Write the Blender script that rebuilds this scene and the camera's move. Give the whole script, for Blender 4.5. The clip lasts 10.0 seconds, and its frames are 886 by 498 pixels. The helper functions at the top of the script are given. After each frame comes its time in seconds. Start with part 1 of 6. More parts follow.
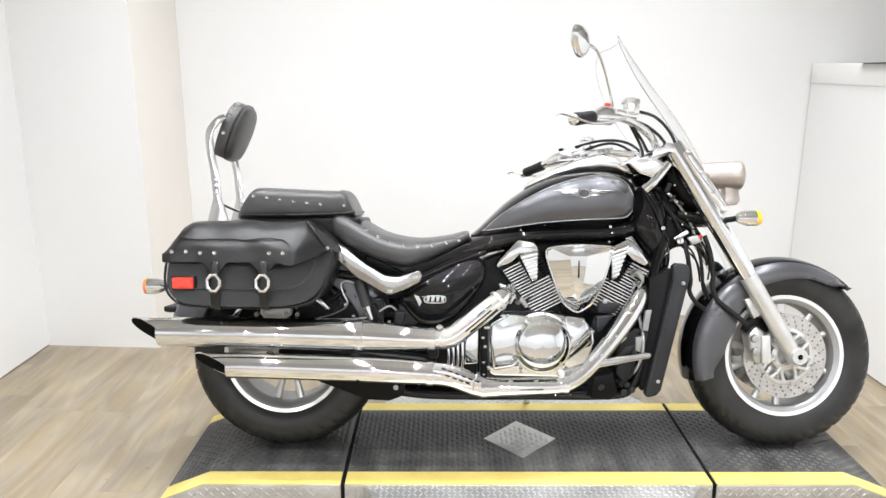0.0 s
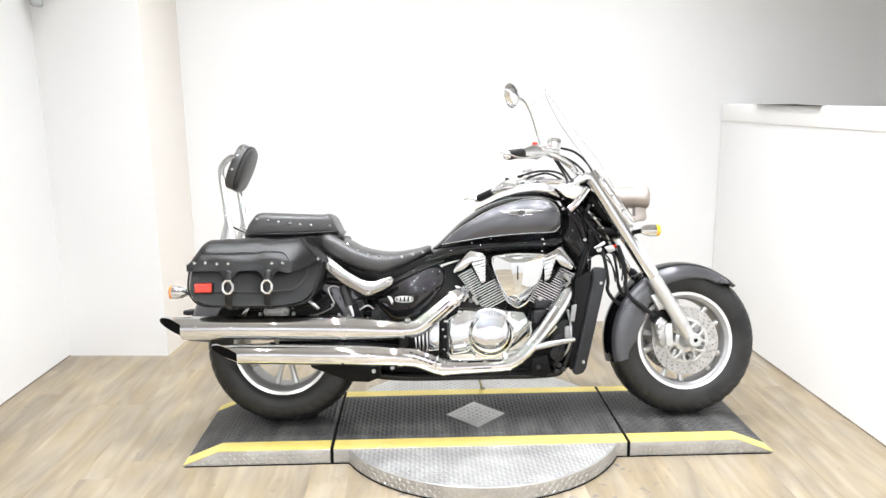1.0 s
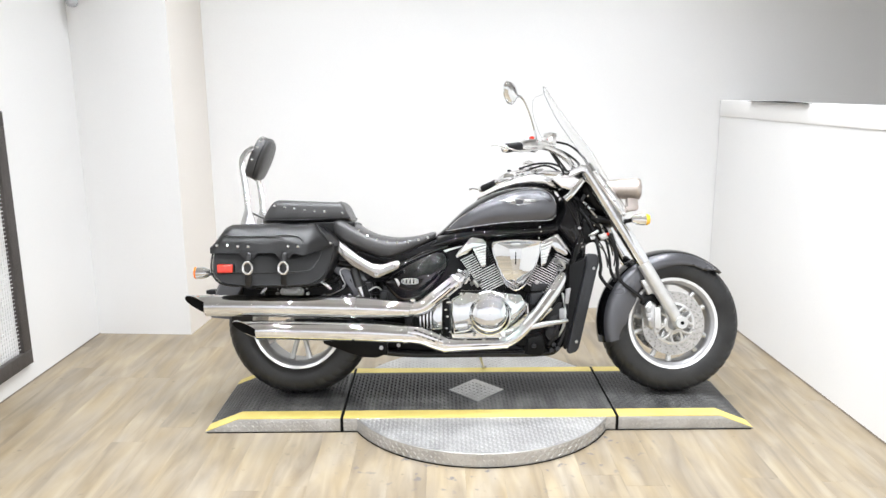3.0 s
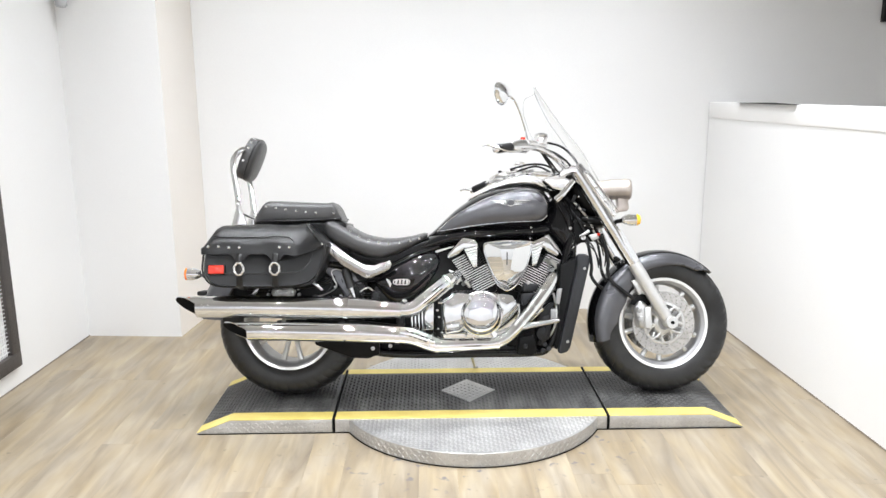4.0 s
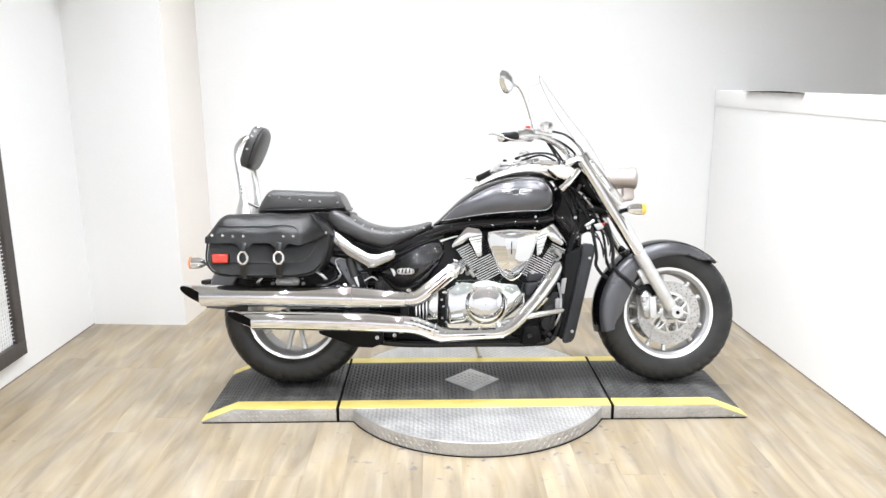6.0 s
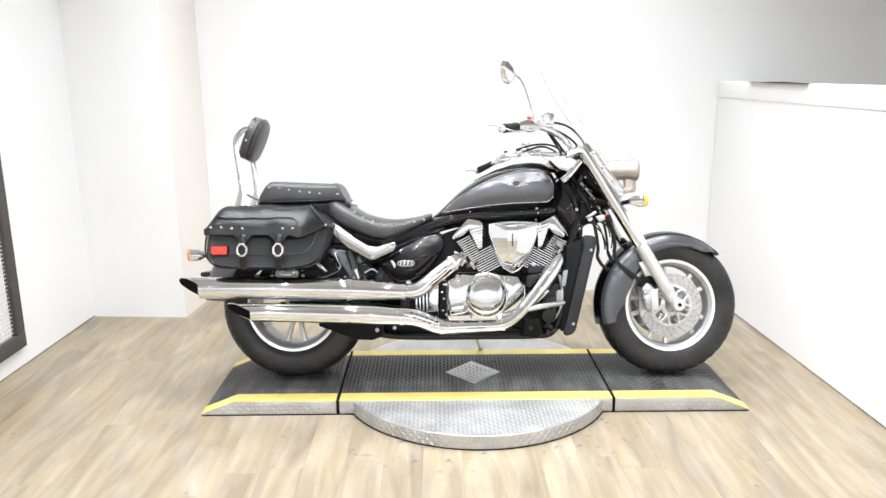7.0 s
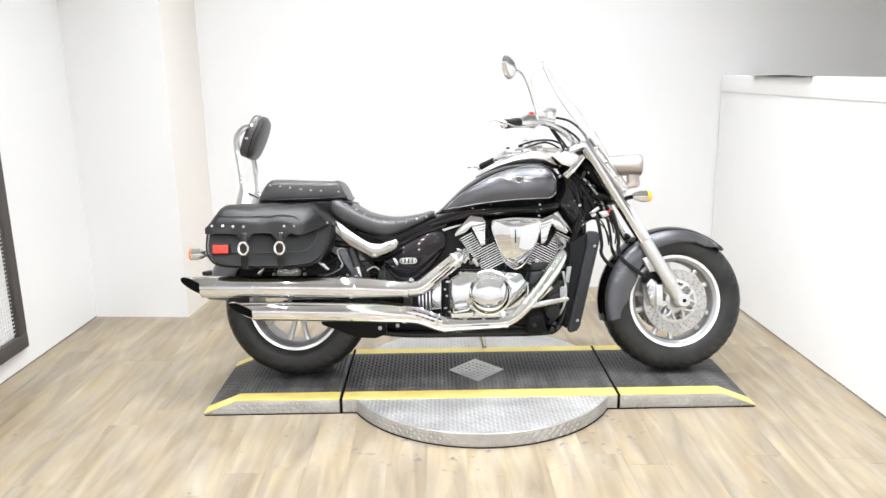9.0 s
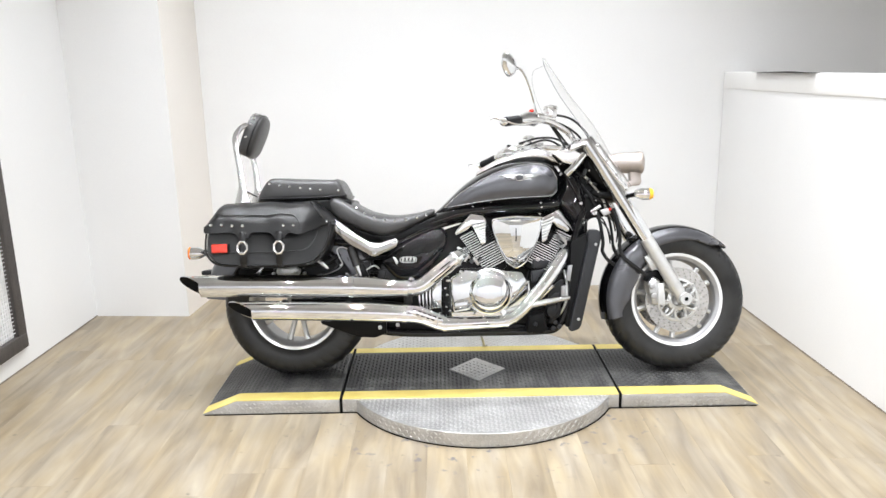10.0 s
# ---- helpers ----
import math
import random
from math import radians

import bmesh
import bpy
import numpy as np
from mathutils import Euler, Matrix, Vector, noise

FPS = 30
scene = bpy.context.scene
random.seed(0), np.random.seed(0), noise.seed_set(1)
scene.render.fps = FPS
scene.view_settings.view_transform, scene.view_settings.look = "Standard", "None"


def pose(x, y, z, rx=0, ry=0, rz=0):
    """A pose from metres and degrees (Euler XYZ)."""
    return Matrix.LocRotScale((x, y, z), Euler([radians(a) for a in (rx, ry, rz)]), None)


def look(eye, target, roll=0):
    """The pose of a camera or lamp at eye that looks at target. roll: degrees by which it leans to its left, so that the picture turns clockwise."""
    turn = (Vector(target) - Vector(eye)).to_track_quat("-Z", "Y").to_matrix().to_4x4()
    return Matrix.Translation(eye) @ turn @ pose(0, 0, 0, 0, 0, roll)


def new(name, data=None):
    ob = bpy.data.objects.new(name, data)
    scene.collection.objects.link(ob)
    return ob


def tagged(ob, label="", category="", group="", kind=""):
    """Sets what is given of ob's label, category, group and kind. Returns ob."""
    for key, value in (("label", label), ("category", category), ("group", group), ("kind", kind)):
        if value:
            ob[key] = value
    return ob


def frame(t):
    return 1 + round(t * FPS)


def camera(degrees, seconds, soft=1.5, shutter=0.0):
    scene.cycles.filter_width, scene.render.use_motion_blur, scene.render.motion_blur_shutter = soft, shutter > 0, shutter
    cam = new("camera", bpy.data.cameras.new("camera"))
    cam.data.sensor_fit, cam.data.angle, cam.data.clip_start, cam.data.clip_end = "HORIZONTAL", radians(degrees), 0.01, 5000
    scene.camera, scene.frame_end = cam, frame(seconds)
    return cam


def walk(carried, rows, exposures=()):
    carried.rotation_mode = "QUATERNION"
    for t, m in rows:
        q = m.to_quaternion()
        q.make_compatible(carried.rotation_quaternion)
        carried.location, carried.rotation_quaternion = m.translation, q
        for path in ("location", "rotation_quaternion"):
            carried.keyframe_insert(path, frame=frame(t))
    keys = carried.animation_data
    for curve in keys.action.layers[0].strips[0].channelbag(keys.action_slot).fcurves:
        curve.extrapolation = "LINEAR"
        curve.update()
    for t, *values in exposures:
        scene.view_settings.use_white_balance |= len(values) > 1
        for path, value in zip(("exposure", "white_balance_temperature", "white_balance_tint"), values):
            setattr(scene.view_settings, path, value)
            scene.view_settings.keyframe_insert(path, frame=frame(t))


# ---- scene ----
EXPOSURES = [(t, stops, kelvin, 10) for t, stops, kelvin in ((0, 0.05, 6575), (0.5, 0.13, 6575), (1, 0.20, 6545), (1.5, 0.24, 6505), (2, 0.21, 6475), (2.5, 0.12, 6460), (4, 0.03, 6475), (4.5, 0.03, 6455), (5, 0.07, 6440), (5.5, 0.12, 6445), (7, 0.21, 6465), (7.5, 0.20, 6485), (8.5, 0.17, 6495), (9.5, 0.07, 6510), (10, 0.02, 6510))]
cam = camera(61.2, 10.0)
PATH = [
    (0, (-0.272, -2.454, 1.386), (-0.276, -0.513, 0.904), 0.0),
    (0.5, (-0.193, -2.792, 1.426), (-0.219, -0.856, 0.923), 0.4),
    (1, (-0.226, -3.091, 1.446), (-0.17, -1.132, 1.048), -0.6),
    (1.5, (-0.241, -3.247, 1.471), (-0.205, -1.288, 1.068), -0.2),
    (2, (-0.194, -3.308, 1.469), (-0.186, -1.355, 1.035), -0.2),
    (2.5, (-0.168, -3.325, 1.469), (-0.167, -1.37, 1.045), -0.3),
    (4, (-0.175, -3.338, 1.458), (-0.14, -1.381, 1.047), -0.3),
    (4.5, (-0.18, -3.346, 1.458), (-0.153, -1.387, 1.057), 0.1),
    (5, (-0.184, -3.349, 1.459), (-0.156, -1.393, 1.047), -0.0),
    (5.5, (-0.182, -3.341, 1.46), (-0.154, -1.387, 1.034), -0.2),
    (7, (-0.17, -3.306, 1.453), (-0.151, -1.36, 0.992), -0.3),
    (7.5, (-0.175, -3.308, 1.444), (-0.155, -1.361, 0.986), -0.5),
    (8, (-0.168, -3.303, 1.444), (-0.152, -1.357, 0.982), -0.7),
    (8.5, (-0.168, -3.296, 1.448), (-0.154, -1.352, 0.98), -0.8),
    (9, (-0.168, -3.287, 1.442), (-0.157, -1.341, 0.977), -0.8),
    (9.5, (-0.165, -3.277, 1.445), (-0.165, -1.333, 0.974), -1.0),
    (10, (-0.154, -3.267, 1.442), (-0.152, -1.323, 0.971), -1.0),
]
walk(cam, [(t, look(eye, target, roll)) for t, eye, target, roll in PATH], exposures=EXPOSURES)

# ---- world and lamps ----
world = bpy.data.worlds.new("world")
world.use_nodes = True
world.node_tree.nodes["Background"].inputs[0].default_value = (1.0, 0.98, 0.95, 1)
world.node_tree.nodes["Background"].inputs[1].default_value = 0.12
scene.world = world


def area_lamp(name, x, y, z, sx, sy, watts, shape="RECTANGLE", colour=(0.915, 0.950, 1.0), spread=180):
    data = bpy.data.lights.new(name, "AREA")
    data.spread = radians(spread)
    data.shape, data.size, data.size_y, data.energy, data.color = shape, sx, sy, watts, colour
    ob = new(name, data)
    ob.location = (x, y, z)
    return ob


CEILING = 3.0
BAY_SPOTS = [(x, y) for y in (0.70, -0.25, -0.95, -1.65) for x in (-1.44, -0.79, -0.09, 0.61, 1.27)]
SPOTS = [(x, y) for y in (-4.5, -6.0, -7.5) for x in (-2.8, -0.95, 0.95, 2.8)]
for px, py in BAY_SPOTS:
    area_lamp("downlight_lamp", px, py, CEILING - 0.035, 0.045, 0.045, 7.9, "DISK", spread=124)
for px, py in SPOTS:
    area_lamp("spot_light", px, py, CEILING - 0.035, 0.045, 0.045, 30, "DISK")


# ---- materials ----
def node_material(name):
    m = bpy.data.materials.new(name)
    m.use_nodes = True
    return m, m.node_tree.nodes, m.node_tree.links, m.node_tree.nodes["Principled BSDF"]


def surface(name, low, high, scale=6.0, rough=(0.4, 0.6), metal=0.0, bump=0.0, bump_scale=200.0, coat=0.0, spread=0.0, stretch=(1, 1, 1), ior=1.5):
    """A procedural surface: two scales of noise between two colours, uneven gloss, fine relief."""
    m, n, l, b = node_material(name)
    co = n.new("ShaderNodeTexCoord")
    mp = n.new("ShaderNodeMapping")
    mp.inputs["Scale"].default_value = stretch
    l.new(co.outputs["Object"], mp.inputs["Vector"])
    big, fine = n.new("ShaderNodeTexNoise"), n.new("ShaderNodeTexNoise")
    big.inputs["Scale"].default_value, big.inputs["Detail"].default_value = scale, 4
    fine.inputs["Scale"].default_value, fine.inputs["Detail"].default_value = bump_scale, 3
    for t in (big, fine):
        l.new(mp.outputs["Vector"], t.inputs["Vector"])
    add = n.new("ShaderNodeMath")
    add.operation = "MULTIPLY_ADD"
    add.inputs[1].default_value, add.inputs[2].default_value = 0.35, 0.0
    l.new(fine.outputs["Fac"], add.inputs[0])
    tot = n.new("ShaderNodeMath")
    tot.operation = "MULTIPLY_ADD"
    tot.inputs[1].default_value = 0.65
    l.new(big.outputs["Fac"], tot.inputs[0])
    l.new(add.outputs[0], tot.inputs[2])
    ramp = n.new("ShaderNodeValToRGB")
    ramp.color_ramp.elements[0].position, ramp.color_ramp.elements[1].position = 0.3, 0.7
    ramp.color_ramp.elements[0].color, ramp.color_ramp.elements[1].color = (*low, 1), (*high, 1)
    fac = tot.outputs[0]
    if spread:
        info, mix = n.new("ShaderNodeObjectInfo"), n.new("ShaderNodeMath")
        mix.operation = "MULTIPLY_ADD"
        mix.inputs[1].default_value = spread
        l.new(info.outputs["Random"], mix.inputs[0])
        sub = n.new("ShaderNodeMath")
        sub.operation = "SUBTRACT"
        sub.inputs[1].default_value = spread / 2
        l.new(tot.outputs[0], sub.inputs[0])
        l.new(sub.outputs[0], mix.inputs[2])
        fac = mix.outputs[0]
    l.new(fac, ramp.inputs["Fac"])
    l.new(ramp.outputs["Color"], b.inputs["Base Color"])
    rr = n.new("ShaderNodeMapRange")
    rr.inputs["To Min"].default_value, rr.inputs["To Max"].default_value = rough
    l.new(big.outputs["Fac"], rr.inputs["Value"])
    l.new(rr.outputs["Result"], b.inputs["Roughness"])
    b.inputs["Metallic"].default_value, b.inputs["Coat Weight"].default_value, b.inputs["IOR"].default_value = metal, coat, ior
    b.inputs["Coat Roughness"].default_value = 0.04
    if bump:
        bp = n.new("ShaderNodeBump")
        bp.inputs["Strength"].default_value, bp.inputs["Distance"].default_value = bump, 0.002
        l.new(fine.outputs["Fac"], bp.inputs["Height"])
        l.new(bp.outputs["Normal"], b.inputs["Normal"])
    return m


def plank_material():
    m, n, l, b = node_material("oak_plank")
    info = n.new("ShaderNodeObjectInfo")
    shift = n.new("ShaderNodeVectorMath")
    shift.operation = "MULTIPLY_ADD"
    shift.inputs[1].default_value = (0.35, 0.9, 0.0)
    l.new(info.outputs["Random"], shift.inputs[0])
    place = n.new("ShaderNodeNewGeometry")
    l.new(place.outputs["Position"], shift.inputs[2])
    mp = n.new("ShaderNodeMapping")
    mp.inputs["Scale"].default_value = (7.0, 0.95, 1.0)
    l.new(shift.outputs[0], mp.inputs["Vector"])
    grain, cloud, fine = n.new("ShaderNodeTexNoise"), n.new("ShaderNodeTexNoise"), n.new("ShaderNodeTexNoise")
    grain.inputs["Scale"].default_value, grain.inputs["Detail"].default_value, grain.inputs["Distortion"].default_value = 2.0, 5, 1.0
    l.new(mp.outputs["Vector"], grain.inputs["Vector"])
    cloud.inputs["Scale"].default_value, cloud.inputs["Detail"].default_value = 2.6, 3
    l.new(shift.outputs[0], cloud.inputs["Vector"])
    fmp = n.new("ShaderNodeMapping")
    fmp.inputs["Scale"].default_value = (60.0, 4.0, 1.0)
    l.new(shift.outputs[0], fmp.inputs["Vector"])
    fine.inputs["Scale"].default_value, fine.inputs["Detail"].default_value = 3.0, 4
    l.new(fmp.outputs["Vector"], fine.inputs["Vector"])
    mix = n.new("ShaderNodeMath")
    mix.operation = "MULTIPLY_ADD"
    mix.inputs[1].default_value = 0.50
    l.new(grain.outputs["Fac"], mix.inputs[0])
    half = n.new("ShaderNodeMath")
    half.operation = "MULTIPLY_ADD"
    half.inputs[1].default_value = 0.24
    l.new(cloud.outputs["Fac"], half.inputs[0])
    l.new(half.outputs[0], mix.inputs[2])
    rnd = n.new("ShaderNodeMath")
    rnd.operation = "MULTIPLY_ADD"
    rnd.inputs[1].default_value, rnd.inputs[2].default_value = 0.035, 0.09
    l.new(info.outputs["Random"], rnd.inputs[0])
    l.new(rnd.outputs[0], half.inputs[2])
    ramp = n.new("ShaderNodeValToRGB")
    els = ramp.color_ramp.elements
    els[0].position, els[0].color = 0.27, (0.142, 0.108, 0.070, 1)
    els[1].position, els[1].color = 0.70, (0.425, 0.352, 0.236, 1)
    mid = els.new(0.48)
    mid.color = (0.274, 0.220, 0.146, 1)
    l.new(mix.outputs[0], ramp.inputs["Fac"])
    hue = n.new("ShaderNodeHueSaturation")
    sat = n.new("ShaderNodeMapRange")
    sat.inputs["From Min"].default_value, sat.inputs["From Max"].default_value = 0.3, 0.7
    sat.inputs["To Min"].default_value, sat.inputs["To Max"].default_value = 0.74, 1.10
    patch = n.new("ShaderNodeTexNoise")
    patch.inputs["Scale"].default_value, patch.inputs["Detail"].default_value = 4.2, 3
    pmp = n.new("ShaderNodeMapping")
    pmp.inputs["Scale"].default_value = (2.2, 0.6, 1.0)
    l.new(shift.outputs[0], pmp.inputs["Vector"])
    l.new(pmp.outputs["Vector"], patch.inputs["Vector"])
    l.new(patch.outputs["Fac"], sat.inputs["Value"])
    l.new(sat.outputs["Result"], hue.inputs["Saturation"])
    speck = n.new("ShaderNodeTexNoise")
    speck.inputs["Scale"].default_value, speck.inputs["Detail"].default_value = 17.0, 2
    l.new(shift.outputs[0], speck.inputs["Vector"])
    mark = n.new("ShaderNodeMapRange")
    mark.inputs["From Min"].default_value, mark.inputs["From Max"].default_value = 0.71, 0.78
    mark.inputs["To Min"].default_value, mark.inputs["To Max"].default_value = 1.0, 0.62
    l.new(speck.outputs["Fac"], mark.inputs["Value"])
    l.new(mark.outputs["Result"], hue.inputs["Value"])
    l.new(ramp.outputs["Color"], hue.inputs["Color"])
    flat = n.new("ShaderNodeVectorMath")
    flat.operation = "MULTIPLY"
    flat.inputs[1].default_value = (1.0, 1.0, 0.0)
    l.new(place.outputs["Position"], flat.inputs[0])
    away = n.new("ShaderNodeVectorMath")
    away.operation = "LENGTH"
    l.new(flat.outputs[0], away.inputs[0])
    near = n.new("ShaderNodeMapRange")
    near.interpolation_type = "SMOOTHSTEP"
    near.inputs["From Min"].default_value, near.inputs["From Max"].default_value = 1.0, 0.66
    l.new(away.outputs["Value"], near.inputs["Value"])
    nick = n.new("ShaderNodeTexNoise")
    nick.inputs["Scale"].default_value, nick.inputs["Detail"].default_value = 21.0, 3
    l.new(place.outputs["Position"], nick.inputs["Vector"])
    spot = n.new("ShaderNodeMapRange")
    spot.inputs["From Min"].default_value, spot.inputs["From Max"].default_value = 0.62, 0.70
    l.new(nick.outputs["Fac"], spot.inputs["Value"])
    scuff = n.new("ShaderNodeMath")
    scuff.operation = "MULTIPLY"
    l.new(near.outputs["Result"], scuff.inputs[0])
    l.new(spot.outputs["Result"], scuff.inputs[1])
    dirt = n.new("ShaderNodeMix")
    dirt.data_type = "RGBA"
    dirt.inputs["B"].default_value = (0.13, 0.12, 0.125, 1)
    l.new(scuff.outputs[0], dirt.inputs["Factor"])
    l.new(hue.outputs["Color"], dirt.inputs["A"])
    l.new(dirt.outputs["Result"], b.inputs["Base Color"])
    rr = n.new("ShaderNodeMapRange")
    rr.inputs["To Min"].default_value, rr.inputs["To Max"].default_value = 0.32, 0.52
    l.new(cloud.outputs["Fac"], rr.inputs["Value"])
    l.new(rr.outputs["Result"], b.inputs["Roughness"])
    bp = n.new("ShaderNodeBump")
    bp.inputs["Strength"].default_value, bp.inputs["Distance"].default_value = 0.12, 0.002
    l.new(fine.outputs["Fac"], bp.inputs["Height"])
    l.new(bp.outputs["Normal"], b.inputs["Normal"])
    return m


def glass_material(name, colour=(1, 1, 1), rough=0.0, ior=1.45):
    m, n, l, b = node_material(name)
    b.inputs["Base Color"].default_value = (*colour, 1)
    b.inputs["Roughness"].default_value, b.inputs["IOR"].default_value = rough, ior
    b.inputs["Transmission Weight"].default_value = 1.0
    return m


PAINT_WALL = surface("wall_paint", (0.755, 0.752, 0.745), (0.81, 0.807, 0.80), 0.9, (0.45, 0.6), bump=0.05, bump_scale=160)
# wall paint with the warm reflected light mixed into its colour
PAINT_WARM_BOUNCE = surface("warm_bounce_wall", (0.79, 0.745, 0.69), (0.85, 0.81, 0.76), 0.9, (0.45, 0.6), bump=0.05, bump_scale=160)
PAINT_TRIM = surface("trim_paint", (0.80, 0.79, 0.77), (0.86, 0.85, 0.84), 2.0, (0.35, 0.5), bump=0.03)
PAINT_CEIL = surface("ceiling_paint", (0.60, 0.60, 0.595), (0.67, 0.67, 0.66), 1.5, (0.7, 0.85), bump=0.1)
PAINT_DARK = surface("showroom_wall_paint", (0.72, 0.72, 0.725), (0.79, 0.79, 0.795), 1.2, (0.5, 0.7), bump=0.05, bump_scale=160)
PAINT_DIM = surface("showroom_ceiling_paint", (0.48, 0.48, 0.485), (0.56, 0.56, 0.565), 1.2, (0.5, 0.7), bump=0.05, bump_scale=160)
OAK = plank_material()
SUBFLOOR = surface("subfloor", (0.10, 0.075, 0.05), (0.16, 0.12, 0.08), 5, (0.7, 0.9))
BLACK_PLATE = surface("black_tread_plate", (0.016, 0.016, 0.0165), (0.056, 0.0555, 0.055), 7, (0.35, 0.56), bump=0.25, bump_scale=300)
def wear_down(m, low, high, near, far):
    """Scuffs a plate grey where feet step, from y = far (clean) to y = near (worn), in streaks."""
    n, l, b = m.node_tree.nodes, m.node_tree.links, m.node_tree.nodes["Principled BSDF"]
    was = b.inputs["Base Color"].links[0].from_socket
    co, sep, mp, tex = n.new("ShaderNodeTexCoord"), n.new("ShaderNodeSeparateXYZ"), n.new("ShaderNodeMapping"), n.new("ShaderNodeTexNoise")
    l.new(co.outputs["Object"], sep.inputs[0])
    l.new(co.outputs["Object"], mp.inputs["Vector"])
    mp.inputs["Scale"].default_value = (9.0, 2.2, 1.0)
    tex.inputs["Scale"].default_value, tex.inputs["Detail"].default_value = 1.6, 5
    l.new(mp.outputs["Vector"], tex.inputs["Vector"])
    band, streak, mul, mix, ramp = n.new("ShaderNodeMapRange"), n.new("ShaderNodeMapRange"), n.new("ShaderNodeMath"), n.new("ShaderNodeMix"), n.new("ShaderNodeMix")
    band.interpolation_type = "SMOOTHSTEP"
    band.inputs["From Min"].default_value, band.inputs["From Max"].default_value = far, near
    streak.inputs["From Min"].default_value, streak.inputs["From Max"].default_value = 0.30, 0.66
    mul.operation = "MULTIPLY"
    l.new(sep.outputs["Y"], band.inputs["Value"])
    l.new(tex.outputs["Fac"], streak.inputs["Value"])
    l.new(band.outputs["Result"], mul.inputs[0])
    l.new(streak.outputs["Result"], mul.inputs[1])
    for node in (mix, ramp):
        node.data_type = "RGBA"
    ramp.inputs["A"].default_value, ramp.inputs["B"].default_value = (*low, 1), (*high, 1)
    l.new(tex.outputs["Fac"], ramp.inputs["Factor"])
    l.new(mul.outputs[0], mix.inputs["Factor"])
    l.new(was, mix.inputs["A"])
    l.new(ramp.outputs["Result"], mix.inputs["B"])
    l.new(mix.outputs["Result"], b.inputs["Base Color"])


wear_down(BLACK_PLATE, (0.035, 0.035, 0.034), (0.15, 0.147, 0.14), -0.10, 0.05)
YELLOW = surface("yellow_safety_paint", (0.55, 0.42, 0.10), (0.70, 0.575, 0.19), 9, (0.4, 0.6), bump=0.1)
ALU_LUG = surface("worn_bright_lug", (0.60, 0.595, 0.585), (0.76, 0.755, 0.745), 9, (0.24, 0.36), metal=0.7)
# lugs on the upright sides, toned close to the plate's colour
ALU_SIDE = surface("side_lug", (0.40, 0.395, 0.385), (0.60, 0.59, 0.575), 24, (0.28, 0.42), metal=0.7)
ALU = surface("aluminium_tread_plate", (0.38, 0.375, 0.37), (0.62, 0.615, 0.60), 9, (0.26, 0.46), metal=0.7, bump=0.15, bump_scale=260)
GAP = surface("matte_black_gap", (0.004, 0.004, 0.004), (0.009, 0.009, 0.009), 10, (0.7, 0.9), ior=1.2)
CHROME = surface("chrome", (0.79, 0.81, 0.835), (0.86, 0.88, 0.90), 5, (0.010, 0.035), metal=1.0)
RAIL = surface("satin_rail_metal", (0.42, 0.42, 0.417), (0.56, 0.56, 0.555), 10, (0.09, 0.17), metal=1.0)
# chrome shell whose brown room reflections are put into the base colour
LAMP_SHELL = surface("chrome_shell_warm_reflection", (0.37, 0.325, 0.295), (0.50, 0.45, 0.41), 8, (0.25, 0.35), metal=0.7)
# chrome copy, paler and rougher, to give parts an overexposed white
BRIGHT_TRIM = surface("whitened_chrome_trim", (0.84, 0.84, 0.84), (0.90, 0.90, 0.90), 6, (0.16, 0.24), metal=1.0)
STEEL = surface("brushed_steel", (0.45, 0.45, 0.45), (0.60, 0.60, 0.59), 14, (0.25, 0.4), metal=1.0, bump=0.05)
SILVER = surface("silver_cast_alloy", (0.54, 0.54, 0.53), (0.66, 0.66, 0.65), 18, (0.25, 0.40), metal=0.6, bump=0.05)
SATIN = surface("satin_chrome", (0.55, 0.55, 0.55), (0.66, 0.66, 0.66), 12, (0.16, 0.26), metal=1.0)
BLACK_PAINT = surface("black_gloss_paint", (0.003, 0.003, 0.0035), (0.006, 0.006, 0.0065), 4, (0.015, 0.04), ior=1.42)
GREY_PAINT = surface("grey_metallic_paint", (0.072, 0.072, 0.079), (0.108, 0.108, 0.117), 5, (0.24, 0.33), metal=0.5, coat=0.42, bump_scale=1500)
LEATHER = surface("black_leather", (0.004, 0.004, 0.0042), (0.012, 0.0117, 0.012), 7, (0.22, 0.40), bump=0.35, bump_scale=260, ior=1.47)
VINYL = surface("seat_vinyl", (0.026, 0.0255, 0.0255), (0.060, 0.058, 0.0575), 7, (0.28, 0.42), bump=0.25, bump_scale=380, ior=1.5)
RUBBER = surface("tyre_rubber", (0.007, 0.007, 0.007), (0.028, 0.0275, 0.027), 9, (0.34, 0.52), bump=0.15, bump_scale=300, ior=1.43)
PLASTIC = surface("black_plastic", (0.006, 0.006, 0.0065), (0.013, 0.013, 0.0135), 10, (0.35, 0.55), bump=0.1, ior=1.33)
PLASTIC_GREY = surface("dark_grey_plastic", (0.014, 0.0145, 0.016), (0.027, 0.028, 0.031), 10, (0.4, 0.55), bump=0.08, ior=1.36)
FRAME_BLACK = surface("black_satin_frame", (0.003, 0.003, 0.003), (0.006, 0.006, 0.006), 8, (0.25, 0.4), ior=1.22)
RIM_GREY = surface("satin_rim_metal", (0.26, 0.26, 0.262), (0.36, 0.36, 0.362), 9, (0.28, 0.42), metal=0.45)
DISC_STEEL = surface("brake_disc_steel", (0.42, 0.412, 0.40), (0.62, 0.607, 0.588), 26, (0.12, 0.26), metal=0.8)
HOLE = surface("drilled_hole", (0.08, 0.076, 0.07), (0.14, 0.132, 0.12), 12, (0.6, 0.8))
